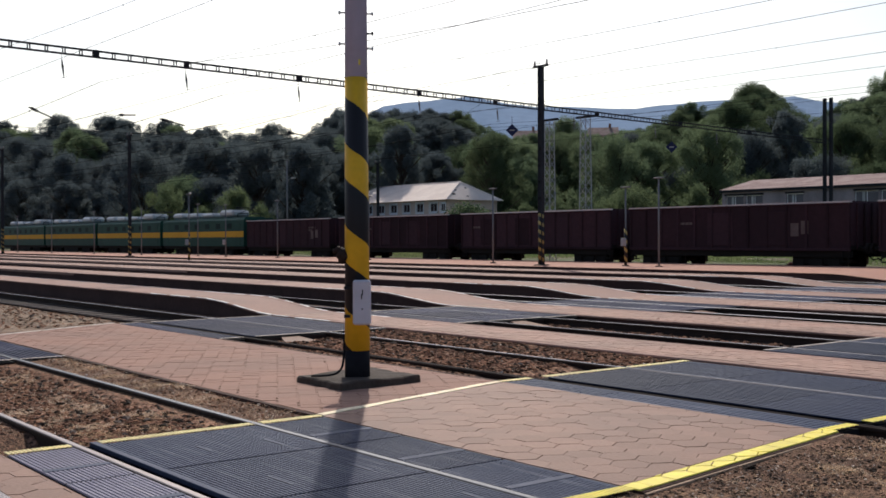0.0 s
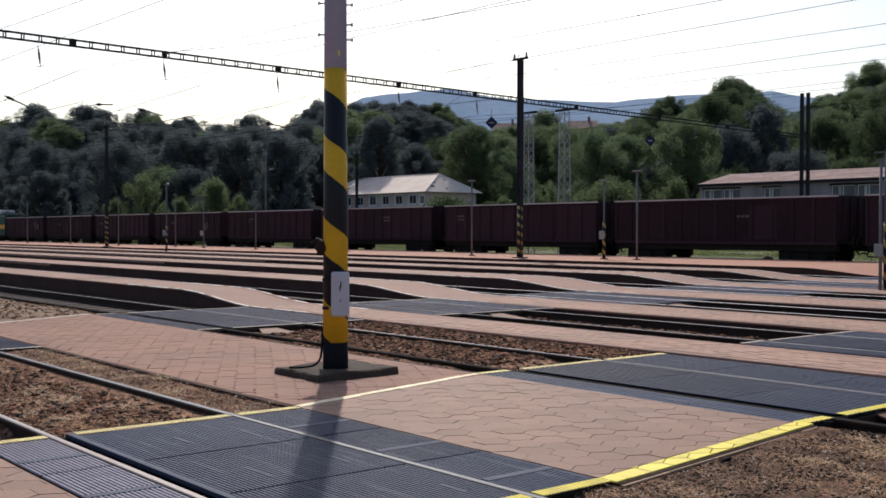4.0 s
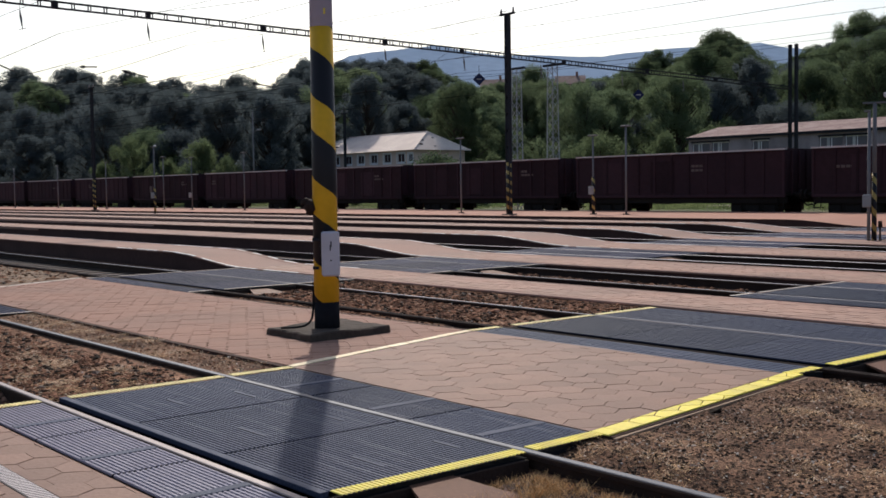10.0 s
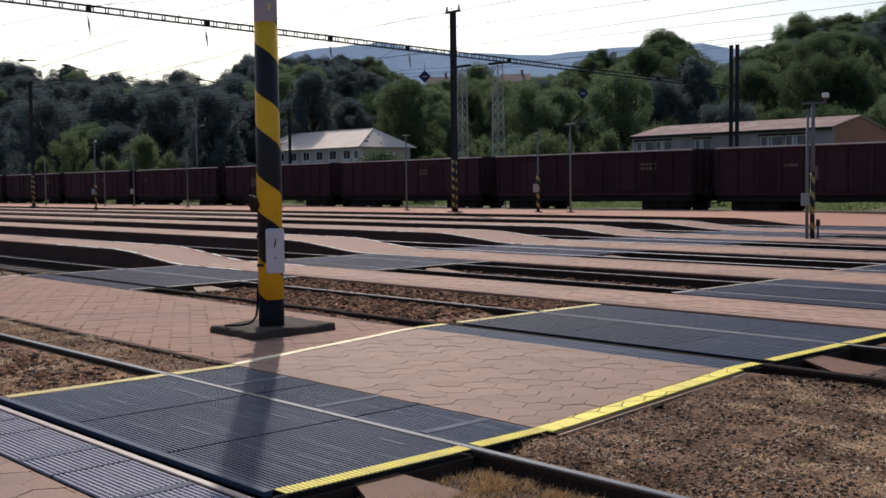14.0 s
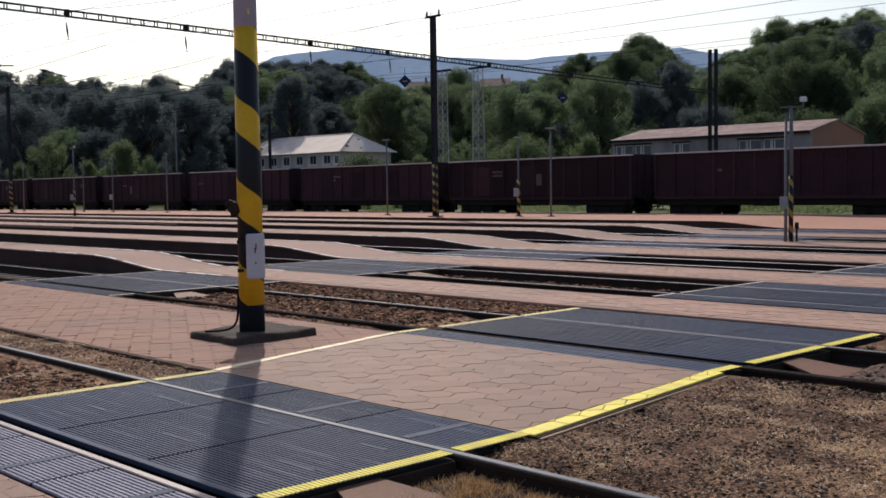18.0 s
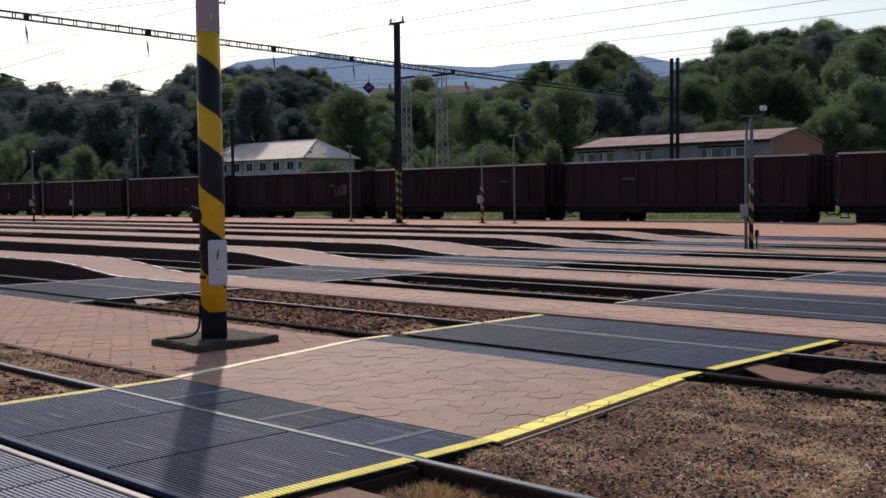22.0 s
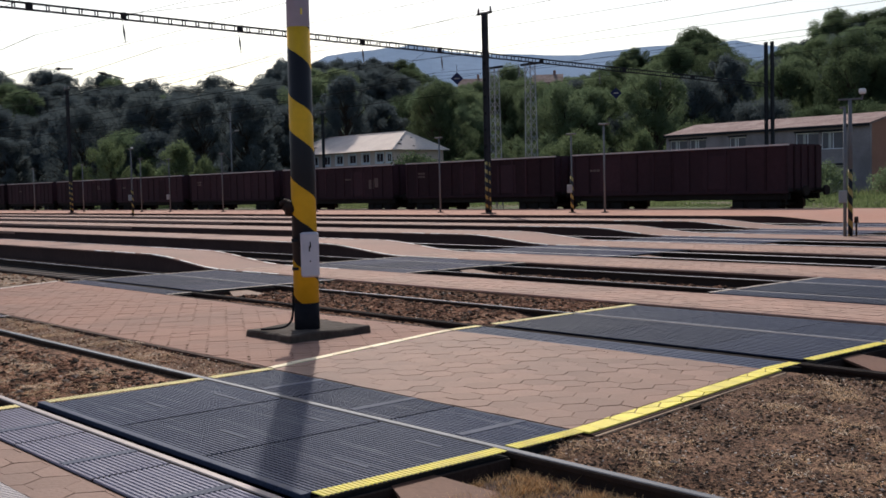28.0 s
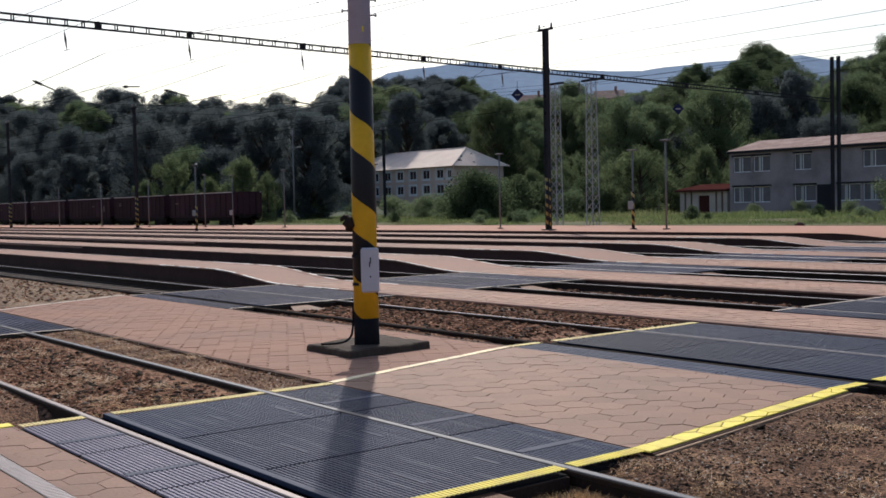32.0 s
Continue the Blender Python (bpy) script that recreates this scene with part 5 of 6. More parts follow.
def pale_house():
    """Three-storey house with a hipped pale roof, seen at an angle."""
    h = empty("pale_house", pose(-110.5, 88.0, 0.0))
    L, D, E = 24.2, 8.6, 6.75
    holes = [(-3.7 - i * 3.0, z, 1.6, 1.3) for i in reversed(range(7)) for z in (3.1, 5.1)] + [(-1.4, z, 1.0, 1.2) for z in (3.1, 5.1)]
    part("front_wall", wall_with_openings(-L, 0, 0, 0.35, -0.3, E, holes), HOUSEWALL, h)
    part("side_wall", boxes((-0.35, 0, 0.35, D, -0.3, E)), HOUSEWALL, h)
    part("side_wall", boxes((-L, -L + 0.35, 0.35, D, -0.3, E)), HOUSEWALL, h)
    part("back_wall", boxes((-L + 0.35, -0.35, D - 0.35, D, -0.3, E)), HOUSEWALL, h)
    # Unseen wall added behind the openings, as in the grey building.
    part("interior_wall", boxes((-L + 0.4, -0.4, 2.0, 2.1, -0.3, E)), HOUSEWALL, h)
    for x, z, w, hh in holes:
        window(h, x, 0.12, z, w, hh, 1, 0.14)
        part("window_surround", boxes((x - 0.14, x + w + 0.14, -0.03, -0.004, z - 0.16, z - 0.02), (x - 0.14, x, -0.03, -0.004, z - 0.02, z + hh), (x + w, x + w + 0.14, -0.03, -0.004, z - 0.02, z + hh), (x - 0.14, x + w + 0.14, -0.03, -0.004, z + hh, z + hh + 0.12)), WINFRAME, h, "white window surround")
    bm = bmesh.new()
    a, z0, z1 = 0.6, E - 0.05, E + 2.5
    c = [(-L - a, -a, z0), (a, -a, z0), (a, D + a, z0), (-L - a, D + a, z0)]
    r0, r1 = (-L + 2.6, D / 2, z1), (-2.6, D / 2, z1)
    for f in ((c[0], c[1], r1, r0), (c[1], c[2], r1), (c[2], c[3], r0, r1), (c[3], c[0], r0), (c[0], c[3], c[2], c[1])):
        poly(bm, f)
    part("roof", bm, ROOFPALE, h, "pale grey hipped tile roof")
    bm = bmesh.new()
    tube(bm, r0, r1, 0.11, 0.11, 7)
    for q, r in ((c[0], r0), (c[1], r1), (c[2], r1), (c[3], r0)):
        tube(bm, q, r, 0.09, 0.09, 6)
    part("ridge_cap", bm, ROOFPALE, h, "pale ridge and hip caps")
    e0, e1, tip = Vector(c[1]), Vector(c[2]), Vector(r1)
    across = (e1 - e0).normalized()
    up = (tip - (e0 + e1) / 2).normalized()
    out = across.cross(up).normalized()
    for u, v_, w in ((0.2, 0.3, 0.5), (0.28, 0.52, 0.38), (0.42, 0.2, 0.3), (0.5, 0.66, 0.3)):
        m = e0 + (e1 - e0) * u + (tip - (e0 + e1) / 2) * v_ + out * 0.02
        bm = bmesh.new()
        bm.faces.new([bm.verts.new(m + across * p * w + up * q * w) for p, q in ((-0.7, -0.3), (0.5, -0.35), (0.75, 0.2), (-0.1, 0.4), (-0.6, 0.25))])
        part("missing_tile", bm, EDGE_WALL, h, "dark gap of missing tiles")
    return tagged(h, "pale rendered house with a grey hipped roof behind the tracks", "house")


pale_house()

# ---- trees ----
def tree(name, seed, height, width, leaves, leaf, material, low=0.0, boughs=110, spread=(0.042, 0.115)):
    """A tapered trunk with limbs and a crown of small leaves round uneven boughs, leafiest on the outside."""
    rg = random.Random(seed)
    t = empty(name)
    bm = bmesh.new()
    tube(bm, (0, 0, -0.6), (0.1, 0, height * 0.45), 0.026 * height, 0.016 * height, 8)
    tube(bm, (0.1, 0, height * 0.45), (0.0, 0.15, height * 0.85), 0.016 * height, 0.004 * height, 6)
    lobes = []
    for i in range(boughs):
        a, h = i * 2.399 + rg.uniform(-0.5, 0.5), low + 0.08 + (0.84 - low) * ((i + rg.random()) / boughs)
        prof = math.sin(min(1, (h - low) / (1 - low) * 1.02) ** 0.8 * math.pi) ** 0.5 * (1 + 0.3 * math.sin(a * 2 + h * 9 + seed))
        r = width / 2 * prof * rg.uniform(0.3, 1.05)
        c = Vector((r * math.cos(a), r * math.sin(a), h * height))
        lobes.append((c, width * rg.uniform(*spread)))
        tube(bm, (0.05, 0, max(0.12, h - 0.25) * height), c, 0.009 * height, 0.003 * height, 4)
    lobes.append((Vector((0, 0, height * 0.9)), width * 0.14))
    part("trunk", bm, BARK, t, "brown trunk and limbs")
    rn = np.random.default_rng(seed)
    tot = sum(s * s for _, s in lobes)
    pos, nrm = [], []
    for c, s in lobes:
        n = int(leaves * s * s / tot)
        d = rn.normal(size=(n, 3))
        d /= np.linalg.norm(d, axis=1)[:, None]
        rough_ = np.array([noise.noise(Vector(q) * 2.4 + c) + 0.6 * noise.noise(Vector(q) * 5.5 - c) for q in d.tolist()])
        keep = rough_ > rn.uniform(-0.95, -0.25, n)
        k = (1 - 0.5 * rn.random(n) ** 2.2) * (1 + 0.5 * rough_) * np.where(rn.random(n) < 0.16, rn.uniform(1.0, 1.5, n), 1.0)
        q = d * np.array((1, 1, 0.95)) * (s * k)[:, None] + np.array(c)
        pos.append(q[keep])
        nrm.append((d + rn.normal(scale=1.1, size=(n, 3)))[keep])
    pos, nrm = np.concatenate(pos), np.concatenate(nrm)
    pos[:, 2] *= height / np.percentile(pos[:, 2], 99.7)
    nrm /= np.linalg.norm(nrm, axis=1)[:, None]
    u = np.cross(nrm, rn.normal(size=nrm.shape))
    u /= np.linalg.norm(u, axis=1)[:, None]
    q = (leaf * rn.uniform(0.6, 1.3, len(pos)))[:, None]
    u, v = u * q, np.cross(nrm, u) * q * 0.6
    verts = np.stack([pos - u, pos + v, pos + u, pos - v], axis=1).reshape(-1, 3)
    fast("crown", verts.tolist(), np.arange(len(verts)).reshape(-1, 4).tolist(), material, t)
    return t


# skyline of the wood: height in degrees by bearing (degrees from +y towards -x)
SKYLINE = [(10, 8.6), (22, 8.14), (22.7, 7.85), (23.5, 8), (24, 8.2), (25, 8.4), (25.8, 8.25), (26.4, 7.85), (26.8, 8.05), (27.3, 7.75), (27.9, 7.95), (28.3, 7.5), (29.1, 8.2), (29.6, 7.9), (30.1, 7.2), (30.9, 7), (32.2, 6.5), (32.9, 5.9), (33.5, 6.4), (34.3, 6.97), (34.8, 7.5), (35.8, 7.75), (36.8, 7.5), (37.4, 6.9), (37.9, 6.5), (38.5, 6.4), (38.9, 6.85), (39.8, 6.7), (40.3, 6.3), (40.9, 5.9), (42.4, 5.75), (43.5, 5.6), (44.6, 5.6), (45.3, 6.25), (46, 5.6), (47.2, 5.3), (48.1, 5.4), (48.8, 5.8), (49.5, 6), (49.9, 6.4), (50.6, 6.7), (52.4, 6.75), (54.2, 6.75), (57.1, 6.75), (57.9, 6.4), (58.3, 5.7), (58.8, 5.35), (59.6, 5.4), (60.1, 5.7), (60.6, 5.95), (60.9, 5.65), (61.5, 5.1), (62.2, 5.45), (63.2, 5.35), (63.7, 5.75), (64.6, 5.65), (65.1, 6), (66, 6.05), (66.5, 5.75), (66.8, 5.4), (67.6, 6), (68.8, 6.2), (69.5, 5.5), (70.4, 6), (71.1, 6.15), (72, 5.35), (72.8, 5.4), (73.6, 5.75), (76, 5.6), (95, 5.2)]


def skyline(az):
    for (a, e), (b, f) in zip(SKYLINE, SKYLINE[1:]):
        if az <= b:
            return e + (f - e) * (az - a) / (b - a)
    return SKYLINE[-1][1]


def hill_start(az):
    """The wood stays behind the train's track."""
    return max(125.0, 62.0 / max(0.2, math.cos(radians(min(az, 78)))))


def slope_z(az, r):
    r0 = hill_start(az)
    k = max(0.0, min(1.0, (r - r0) / 150))
    k = k * k * (3 - 2 * k)
    el = sum(skyline(az + q) for q in (-2, -1, 0, 1, 2)) / 5
    top = EYE + (r0 + 150) * math.tan(radians(el)) - 11.5
    return 0.1 + k * max(2.0, top)


def polar(az, r, z=0.0):
    return (-r * math.sin(radians(az)), r * math.cos(radians(az)), z)


bm = bmesh.new()
rs = [-8, 0, 15, 30, 50, 70, 90, 120, 150, 200, 300]
grid = [[bm.verts.new(polar(az, hill_start(az) + d, slope_z(az, hill_start(az) + d) - (0.6 if d < 0 else 0) - max(0, d - 150) * 0.05)) for az in range(0, 86, 2)] for d in rs]
for j in range(len(rs) - 1):
    for i in range(len(grid[0]) - 1):
        bm.faces.new((grid[j][i], grid[j][i + 1], grid[j + 1][i + 1], grid[j + 1][i]))
tagged(part("wooded_hillside", bm, FOREST), "dark green wooded hillside behind the station", "hillside", kind="structure")

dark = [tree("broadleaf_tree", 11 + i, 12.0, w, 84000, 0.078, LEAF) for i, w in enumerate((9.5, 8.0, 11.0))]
deep = [tree("broadleaf_tree", 51 + i, 12.0, w, 84000, 0.078, LEAF_DEEP) for i, w in enumerate((9.0, 10.5))]
olive = [tree("broadleaf_tree", 21 + i, 12.0, w, 84000, 0.078, LEAF_MID) for i, w in enumerate((9.0, 10.5))]
fresh = [tree("young_tree", 31 + i, 7.0, w, 26000, 0.075, LEAF2, boughs=44) for i, w in enumerate((6.5, 7.5))]
bushes = [tree("bush", 41 + i, 3.2, w, 7000, 0.075, LEAF_MID if i else LEAF_DEEP, -0.05, 26, (0.1, 0.2)) for i, w in enumerate((3.6, 4.4))]
used = set()


def plant(base, x, y, z, s, turn, label, category, group, wide=1.0):
    if base.name in used:
        t = copy_thing(base, pose(x, y, z, 0, 0, turn))
    else:
        used.add(base.name)
        t = base
        t.matrix_world = pose(x, y, z, 0, 0, turn)
    k = 0.85 + 0.3 * ((turn * 7.31) % 1.0)
    t.scale = (s * wide * k, s * wide * (2 - k), s)
    return tagged(t, label, category, group)


def top_scale(base_height, az, r, el, z):
    return (EYE + r * math.tan(radians(el)) - z) / base_height


rg = random.Random(7)
for d0, gap, lo, hi in ((0, 4.9, 0.7, 1.3), (20, 5.0, 0.8, 1.4), (44, 5.0, 0.8, 1.5), (72, 5.0, 0.85, 1.5), (104, 5.0, 0.9, 1.5), (142, 3.6, 1.3, 1.6)):
    az = 21.0
    while az < 79.5:
        a = az + rg.uniform(-0.4, 0.4)
        d = hill_start(a) + d0 + (rg.uniform(-6, 20) if d0 < 120 else rg.uniform(-6, 8))
        x, y, _ = polar(a, d)
        z = slope_z(a, d) - 0.4
        lim = min(skyline(a + q) for q in (-0.35, 0, 0.35)) + rg.uniform(-0.2, 0.05) - (0.3 if d0 < 140 else 0.0)
        s = min(rg.uniform(lo, hi), top_scale(12.0, a, d, lim, z))
        if s > 0.35 and not (43 < a < 59 and d < (150 if a > 48 else 146)) and not (d < 134 and a < 43):
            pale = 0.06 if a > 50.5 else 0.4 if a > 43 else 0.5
            # Beyond 51 degrees the dark trees carry the haze-blue leaves.
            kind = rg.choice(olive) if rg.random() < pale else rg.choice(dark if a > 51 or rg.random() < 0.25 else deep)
            if kind in olive:
                plant(kind, x, y, z, s, rg.uniform(0, 360), "leafy olive green tree on the wooded hillside", "tree", "hillside trees", max(0.8, min(1.5, 1.05 / s)))
            else:
                plant(kind, x, y, z, s, rg.uniform(0, 360), "leafy dark green tree on the wooded hillside", "tree", "hillside trees", max(0.8, min(1.5, 1.05 / s)))
        az += math.degrees(gap / d)
# the tallest trees along the crest
for (_, e0), (az, el), (_, e1) in zip(SKYLINE, SKYLINE[1:], SKYLINE[2:]):
    if el >= e0 and el >= e1 and 21 < az < 75:
        r = hill_start(az) + 146
        x, y, _ = polar(az, r)
        z = slope_z(az, r) - 0.4
        s = top_scale(12.0, az, r, el + 0.05, z)
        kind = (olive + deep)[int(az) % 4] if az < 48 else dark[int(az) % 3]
        plant(kind, x, y, z, s, 71 * az, "tall broad-crowned tree on the crest of the wood", "tree", "hillside trees", max(0.6, min(1.2, r * math.radians(2.2) / 9.5 / s)))
# scrub and fresh growth on the slope
for az, r, el, wide in ((51.3, 205, 4.3, 2.0), (50.0, 212, 4.6, 2.2), (48.6, 208, 4.4, 1.8), (47.2, 214, 4.6, 2.0), (46.0, 200, 4.1, 2.2), (44.4, 205, 4.3, 1.8), (42.8, 214, 4.7, 2.0), (41.2, 218, 4.8, 1.8), (37.0, 150, 3.2, 2.4), (35.4, 152, 3.4, 2.6), (33.9, 175, 4.6, 1.8), (32.6, 170, 4.3, 1.5), (31.0, 155, 3.9, 2.0), (29.5, 165, 5.0, 2.0), (27.8, 160, 4.7, 2.2), (26.0, 170, 6.2, 2.4)):
    x, y, _ = polar(az, r)
    z = slope_z(az, r) - 0.4
    s = max(0.5, top_scale(7.0, az, r, el, z))
    plant(fresh[int(az) % 2], x, y, z, s, 50 * az, "fresh light green scrubby tree on the slope", "tree", "hillside trees", r * math.radians(wide) / 7.0 / s)
for az, r, el in ((49.2, 238, 5.5), (48.5, 246, 5.4), (47.7, 240, 5.35), (47.0, 246, 5.5), (44.3, 244, 5.5), (43.6, 238, 5.4), (42.8, 246, 5.42), (42.1, 240, 5.5)):
    x, y, _ = polar(az, r)
    z = slope_z(az, r) - 0.4
    plant(olive[int(r) % 2], x, y, z, top_scale(12.0, az, r, el, z), 60 * az, "leafy olive green tree on the wooded hillside", "tree", "hillside trees")
x, y, _ = polar(38.1, 150)
z = slope_z(38.1, 150) - 0.3
s = top_scale(12.0, 38.1, 150, 5.3, z)
plant(deep[0], x, y, z, s, 10, "dense dark round tree on the slope", "tree", "hillside trees", 7.4 / 9.5 / s)

# trees between the station and the wood: bearing, distance, top, width
for az, r, el, wide, b in ((62.4, 121, 2.66, 3.0, 0), (65.85, 136, 2.83, 2.6, 1), (64.1, 130, 1.7, 1.6, 0), (61.2, 118, 1.9, 1.6, 1), (67.3, 144, 1.6, 1.6, 0), (41.8, 108, 2.8, 3.9, 1), (38.5, 112, 2.75, 2.7, 0), (43.0, 118, 2.0, 2.0, 0), (45.6, 125, 2.1, 2.2, 1), (47.4, 128, 1.8, 2.0, 0), (36.0, 118, 3.0, 3.0, 1)):
    x, y, _ = polar(az, r)
    s = top_scale(7.0, az, r, el, 0.1)
    plant(fresh[b], x, y, 0.1, s, 40 * x, "fresh green leafy tree beyond the tracks", "tree", "trees beside the station", r * math.radians(wide) / 7.0 / s)
for x, y, s, b in ((-75.0, 62.0, 1.45, 0), (-84.0, 66.0, 0.75, 1), (-89.0, 67.0, 0.85, 1), (-96.0, 68.0, 0.85, 1), (-101.0, 67.0, 0.8, 0), (-80.5, 66.0, 0.6, 1), (-107.0, 64.0, 0.9, 1), (-114.0, 61.0, 0.9, 0), (-69.0, 76.0, 0.7, 0), (-86.0, 82.0, 1.0, 1), (-90.0, 84.0, 1.2, 0), (-80.0, 76.0, 0.8, 1), (-45.0, 73.0, 0.4, 1), (-40.0, 71.0, 0.85, 1), (-35.0, 70.5, 0.8, 1), (-50.0, 74.5, 0.4, 1), (-54.0, 74.0, 0.35, 1)):
    plant(bushes[b], x, y, 0.1, s, 33 * x, "green leafy bush in rough grass", "bush", "bushes")
rg = random.Random(77)
for i in range(26):
    plant(bushes[i % 2], rg.uniform(-92, -32), rg.uniform(51.5, 64), 0.1, rg.uniform(0.16, 0.36), rg.uniform(0, 360), "low weedy green clump in rough grass", "bush", "bushes")
for az, r, s, b in ((50.2, 98, 1.25, 0), (49.8, 100, 1.3, 0), (50.9, 99, 1.1, 0), (43.6, 108, 1.0, 0), (44.5, 112, 1.3, 0), (45.4, 108, 0.9, 1), (46.3, 112, 1.4, 0), (47.2, 110, 1.1, 0), (48.1, 106, 1.3, 0), (48.9, 112, 1.2, 1), (42.7, 114, 1.2, 0), (40.2, 116, 1.2, 0), (35.5, 104, 0.8, 0)):
    plant(bushes[b], *polar(az, r, 0.1), s, 77 * az, "dense dark green bush at the foot of the slope" if b == 0 else "green leafy bush in rough grass", "bush", "bushes")


x, y, _ = polar(70.7, 165)
s = top_scale(12.0, 70.7, 165, 2.9, 0.1)
plant(dark[1], x, y, 0.1, s, 25, "dull grey-green broad tree beyond the tracks", "tree", "trees beside the station", 165 * math.radians(2.9) / 8.0 / s)


def hill_house(az, r, width, eaves_el, ridge_el, label):
    """A small house among the trees near the top of the slope."""
    x, y, _ = polar(az, r)
    z = slope_z(az, r) - 1.0
    h = empty("hillside_house", pose(x, y, z, 0, 0, az))
    e, t = EYE + r * math.tan(radians(eaves_el)) - z, EYE + r * math.tan(radians(ridge_el)) - z
    w = width / 2
    part("front_wall", boxes((-w, w, 0, 0.3, 0, e)), PALEWALL, h, "pale wall")
    part("back_wall", boxes((-w, w, 6.7, 7.0, 0, e)), PALEWALL, h)
    for a in (-w, w - 0.3):
        bm = bmesh.new()
        prism(bm, [(0.3, 0), (6.7, 0), (6.7, e), (3.5, t - 0.3), (0.3, e)], a, a + 0.3)
        part("gable_wall", bm, PALEWALL, h)
    for a, b in ((-0.5, 3.5), (7.5, 3.5)):
        bm = bmesh.new()
        prism(bm, [(a, e - 0.2), (b, t), (b, t - 0.2), (a, e - 0.4)], -w - 0.4, w + 0.4)
        part("roof_slope", bm, ROOFBROWN, h, "brown tiled roof")
    part("chimney", boxes((w * 0.4, w * 0.4 + 0.6, 3.2, 3.8, t - 0.6, t + 0.9)), BRICKWALL, h)
    return tagged(h, label, "house", group="hillside houses")


hill_house(47.25, 262, 6.0, 5.25, 5.75, "small house with brown roof and pale walls among trees")
hill_house(43.3, 262, 6.6, 5.4, 5.85, "low house with weathered brown roof among hillside trees")

# ---- far mountains ----
def mountain(name, r, table, label):
    bm = bmesh.new()
    lo, hi = [], []
    for i in range(160):
        az = 5 + i * 0.6
        for (a, e), (b, f) in zip(table, table[1:]):
            if a <= az <= b:
                el = e + (f - e) * (az - a) / (b - a)
                break
        el += 0.07 * noise.noise((az * 0.9, r, 0)) + 0.03 * noise.noise((az * 3.1, r, 2))
        hi.append(bm.verts.new(polar(az, r, EYE + r * math.tan(radians(el)))))
        lo.append(bm.verts.new(polar(az, r * 0.62, 0)))
    for i in range(159):
        bm.faces.new((lo[i], hi[i], hi[i + 1], lo[i + 1]))
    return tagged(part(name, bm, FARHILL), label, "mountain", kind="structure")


mountain("backdrop", 3200, [(0, 4.5), (27, 6.0), (32.7, 6.8), (33.7, 7.05), (37.7, 7.0), (40.2, 6.85), (41.7, 6.7), (43, 6.75), (45.3, 6.9), (46.7, 6.85), (48.9, 7.2), (50.1, 7.5), (51.2, 7.35), (53.3, 7.2), (54.7, 7.0), (55.7, 6.5), (58, 5.0), (70, 3.0), (110, 3.0)], "far forested mountain ridge with haze painted in as pale blue")

# ---- paving pieces ----
def hexagon_mesh(name, rx, ry, material):
    bm = bmesh.new()
    ring = [(rx, 0), (rx * 0.5, ry), (-rx * 0.5, ry), (-rx, 0), (-rx * 0.5, -ry), (rx * 0.5, -ry)]
    lo = [bm.verts.new((x, y, -0.02)) for x, y in ring]
    md = [bm.verts.new((x, y, -0.002)) for x, y in ring]
    hi = [bm.verts.new((x * 0.995, y * 0.995, 0.0)) for x, y in ring]
    for a, b in ((lo, md), (md, hi)):
        for k in range(6):
            bm.faces.new((a[k], a[(k + 1) % 6], b[(k + 1) % 6], b[k]))
    bm.faces.new(hi)
    me = bpy.data.meshes.new(name)
    bm.to_mesh(me)
    bm.free()
    me.materials.append(material)
    return me


rg = random.Random(3)
HX, HY = 0.1455, 0.1258
hexa = hexagon_mesh("hexagonal_paver", HX, HY, HEX)


def clip(poly_, a, b):
    """The part of a polygon on the left of the line a-b."""
    out = []
    side = lambda p: (b[0] - a[0]) * (p[1] - a[1]) - (b[1] - a[1]) * (p[0] - a[0])
    for p, q in zip(poly_, poly_[1:] + poly_[:1]):
        sp, sq = side(p), side(q)
        if sp >= 0:
            out.append(p)
        if sp * sq < 0:
            t = sp / (sp - sq)
            out.append((p[0] + (q[0] - p[0]) * t, p[1] + (q[1] - p[1]) * t))
    return out


def hex_field(parent, x0, x1, y0, y1, border, budget, skip=lambda x, y: False, material=HEX, shrink=0.0):
    sx, sy = 0.222, 0.1275
    n = 0
    for i in range(int((x1 - x0) / sx) + 2):
        for j in range(int((y1 - y0) / (2 * sy)) + 2):
            x, y = x0 + i * sx, y0 + j * 2 * sy + (sy if i % 2 else 0)
            ring = [(x + HX, y), (x + HX / 2, y + HY), (x - HX / 2, y + HY), (x - HX, y), (x - HX / 2, y - HY), (x + HX / 2, y - HY)]
            cut = ring
            for a, b in zip(border, border[1:] + border[:1]):
                cut = clip(cut, a, b)
                if len(cut) < 3:
                    break
            if len(cut) < 3 or skip(x, y) or n >= budget:
                continue
            n += 1
            z = rg.uniform(-0.002, 0.002)
            if cut == ring:
                link("hexagonal_paver", hexa, parent, pose(x, y, z, rg.uniform(-0.5, 0.5), rg.uniform(-0.5, 0.5), rg.uniform(-0.8, 0.8)))
            else:
                bm = bmesh.new()
                lo = [bm.verts.new((p[0], p[1], -0.02 if material is HEX else -0.008)) for p in cut]
                mx, my = sum(p[0] for p in cut) / len(cut), sum(p[1] for p in cut) / len(cut)
                hi = [bm.verts.new((mx + (p[0] - mx) * (1 - shrink), my + (p[1] - my) * (1 - shrink), z)) for p in cut]
                bm.faces.new(hi)
                for q in range(len(cut)):
                    bm.faces.new((lo[q], lo[(q + 1) % len(cut)], hi[(q + 1) % len(cut)], hi[q]))
                part("hexagonal_paver", bm, material, parent, "" if material is HEX else "yellow-painted paver edge")


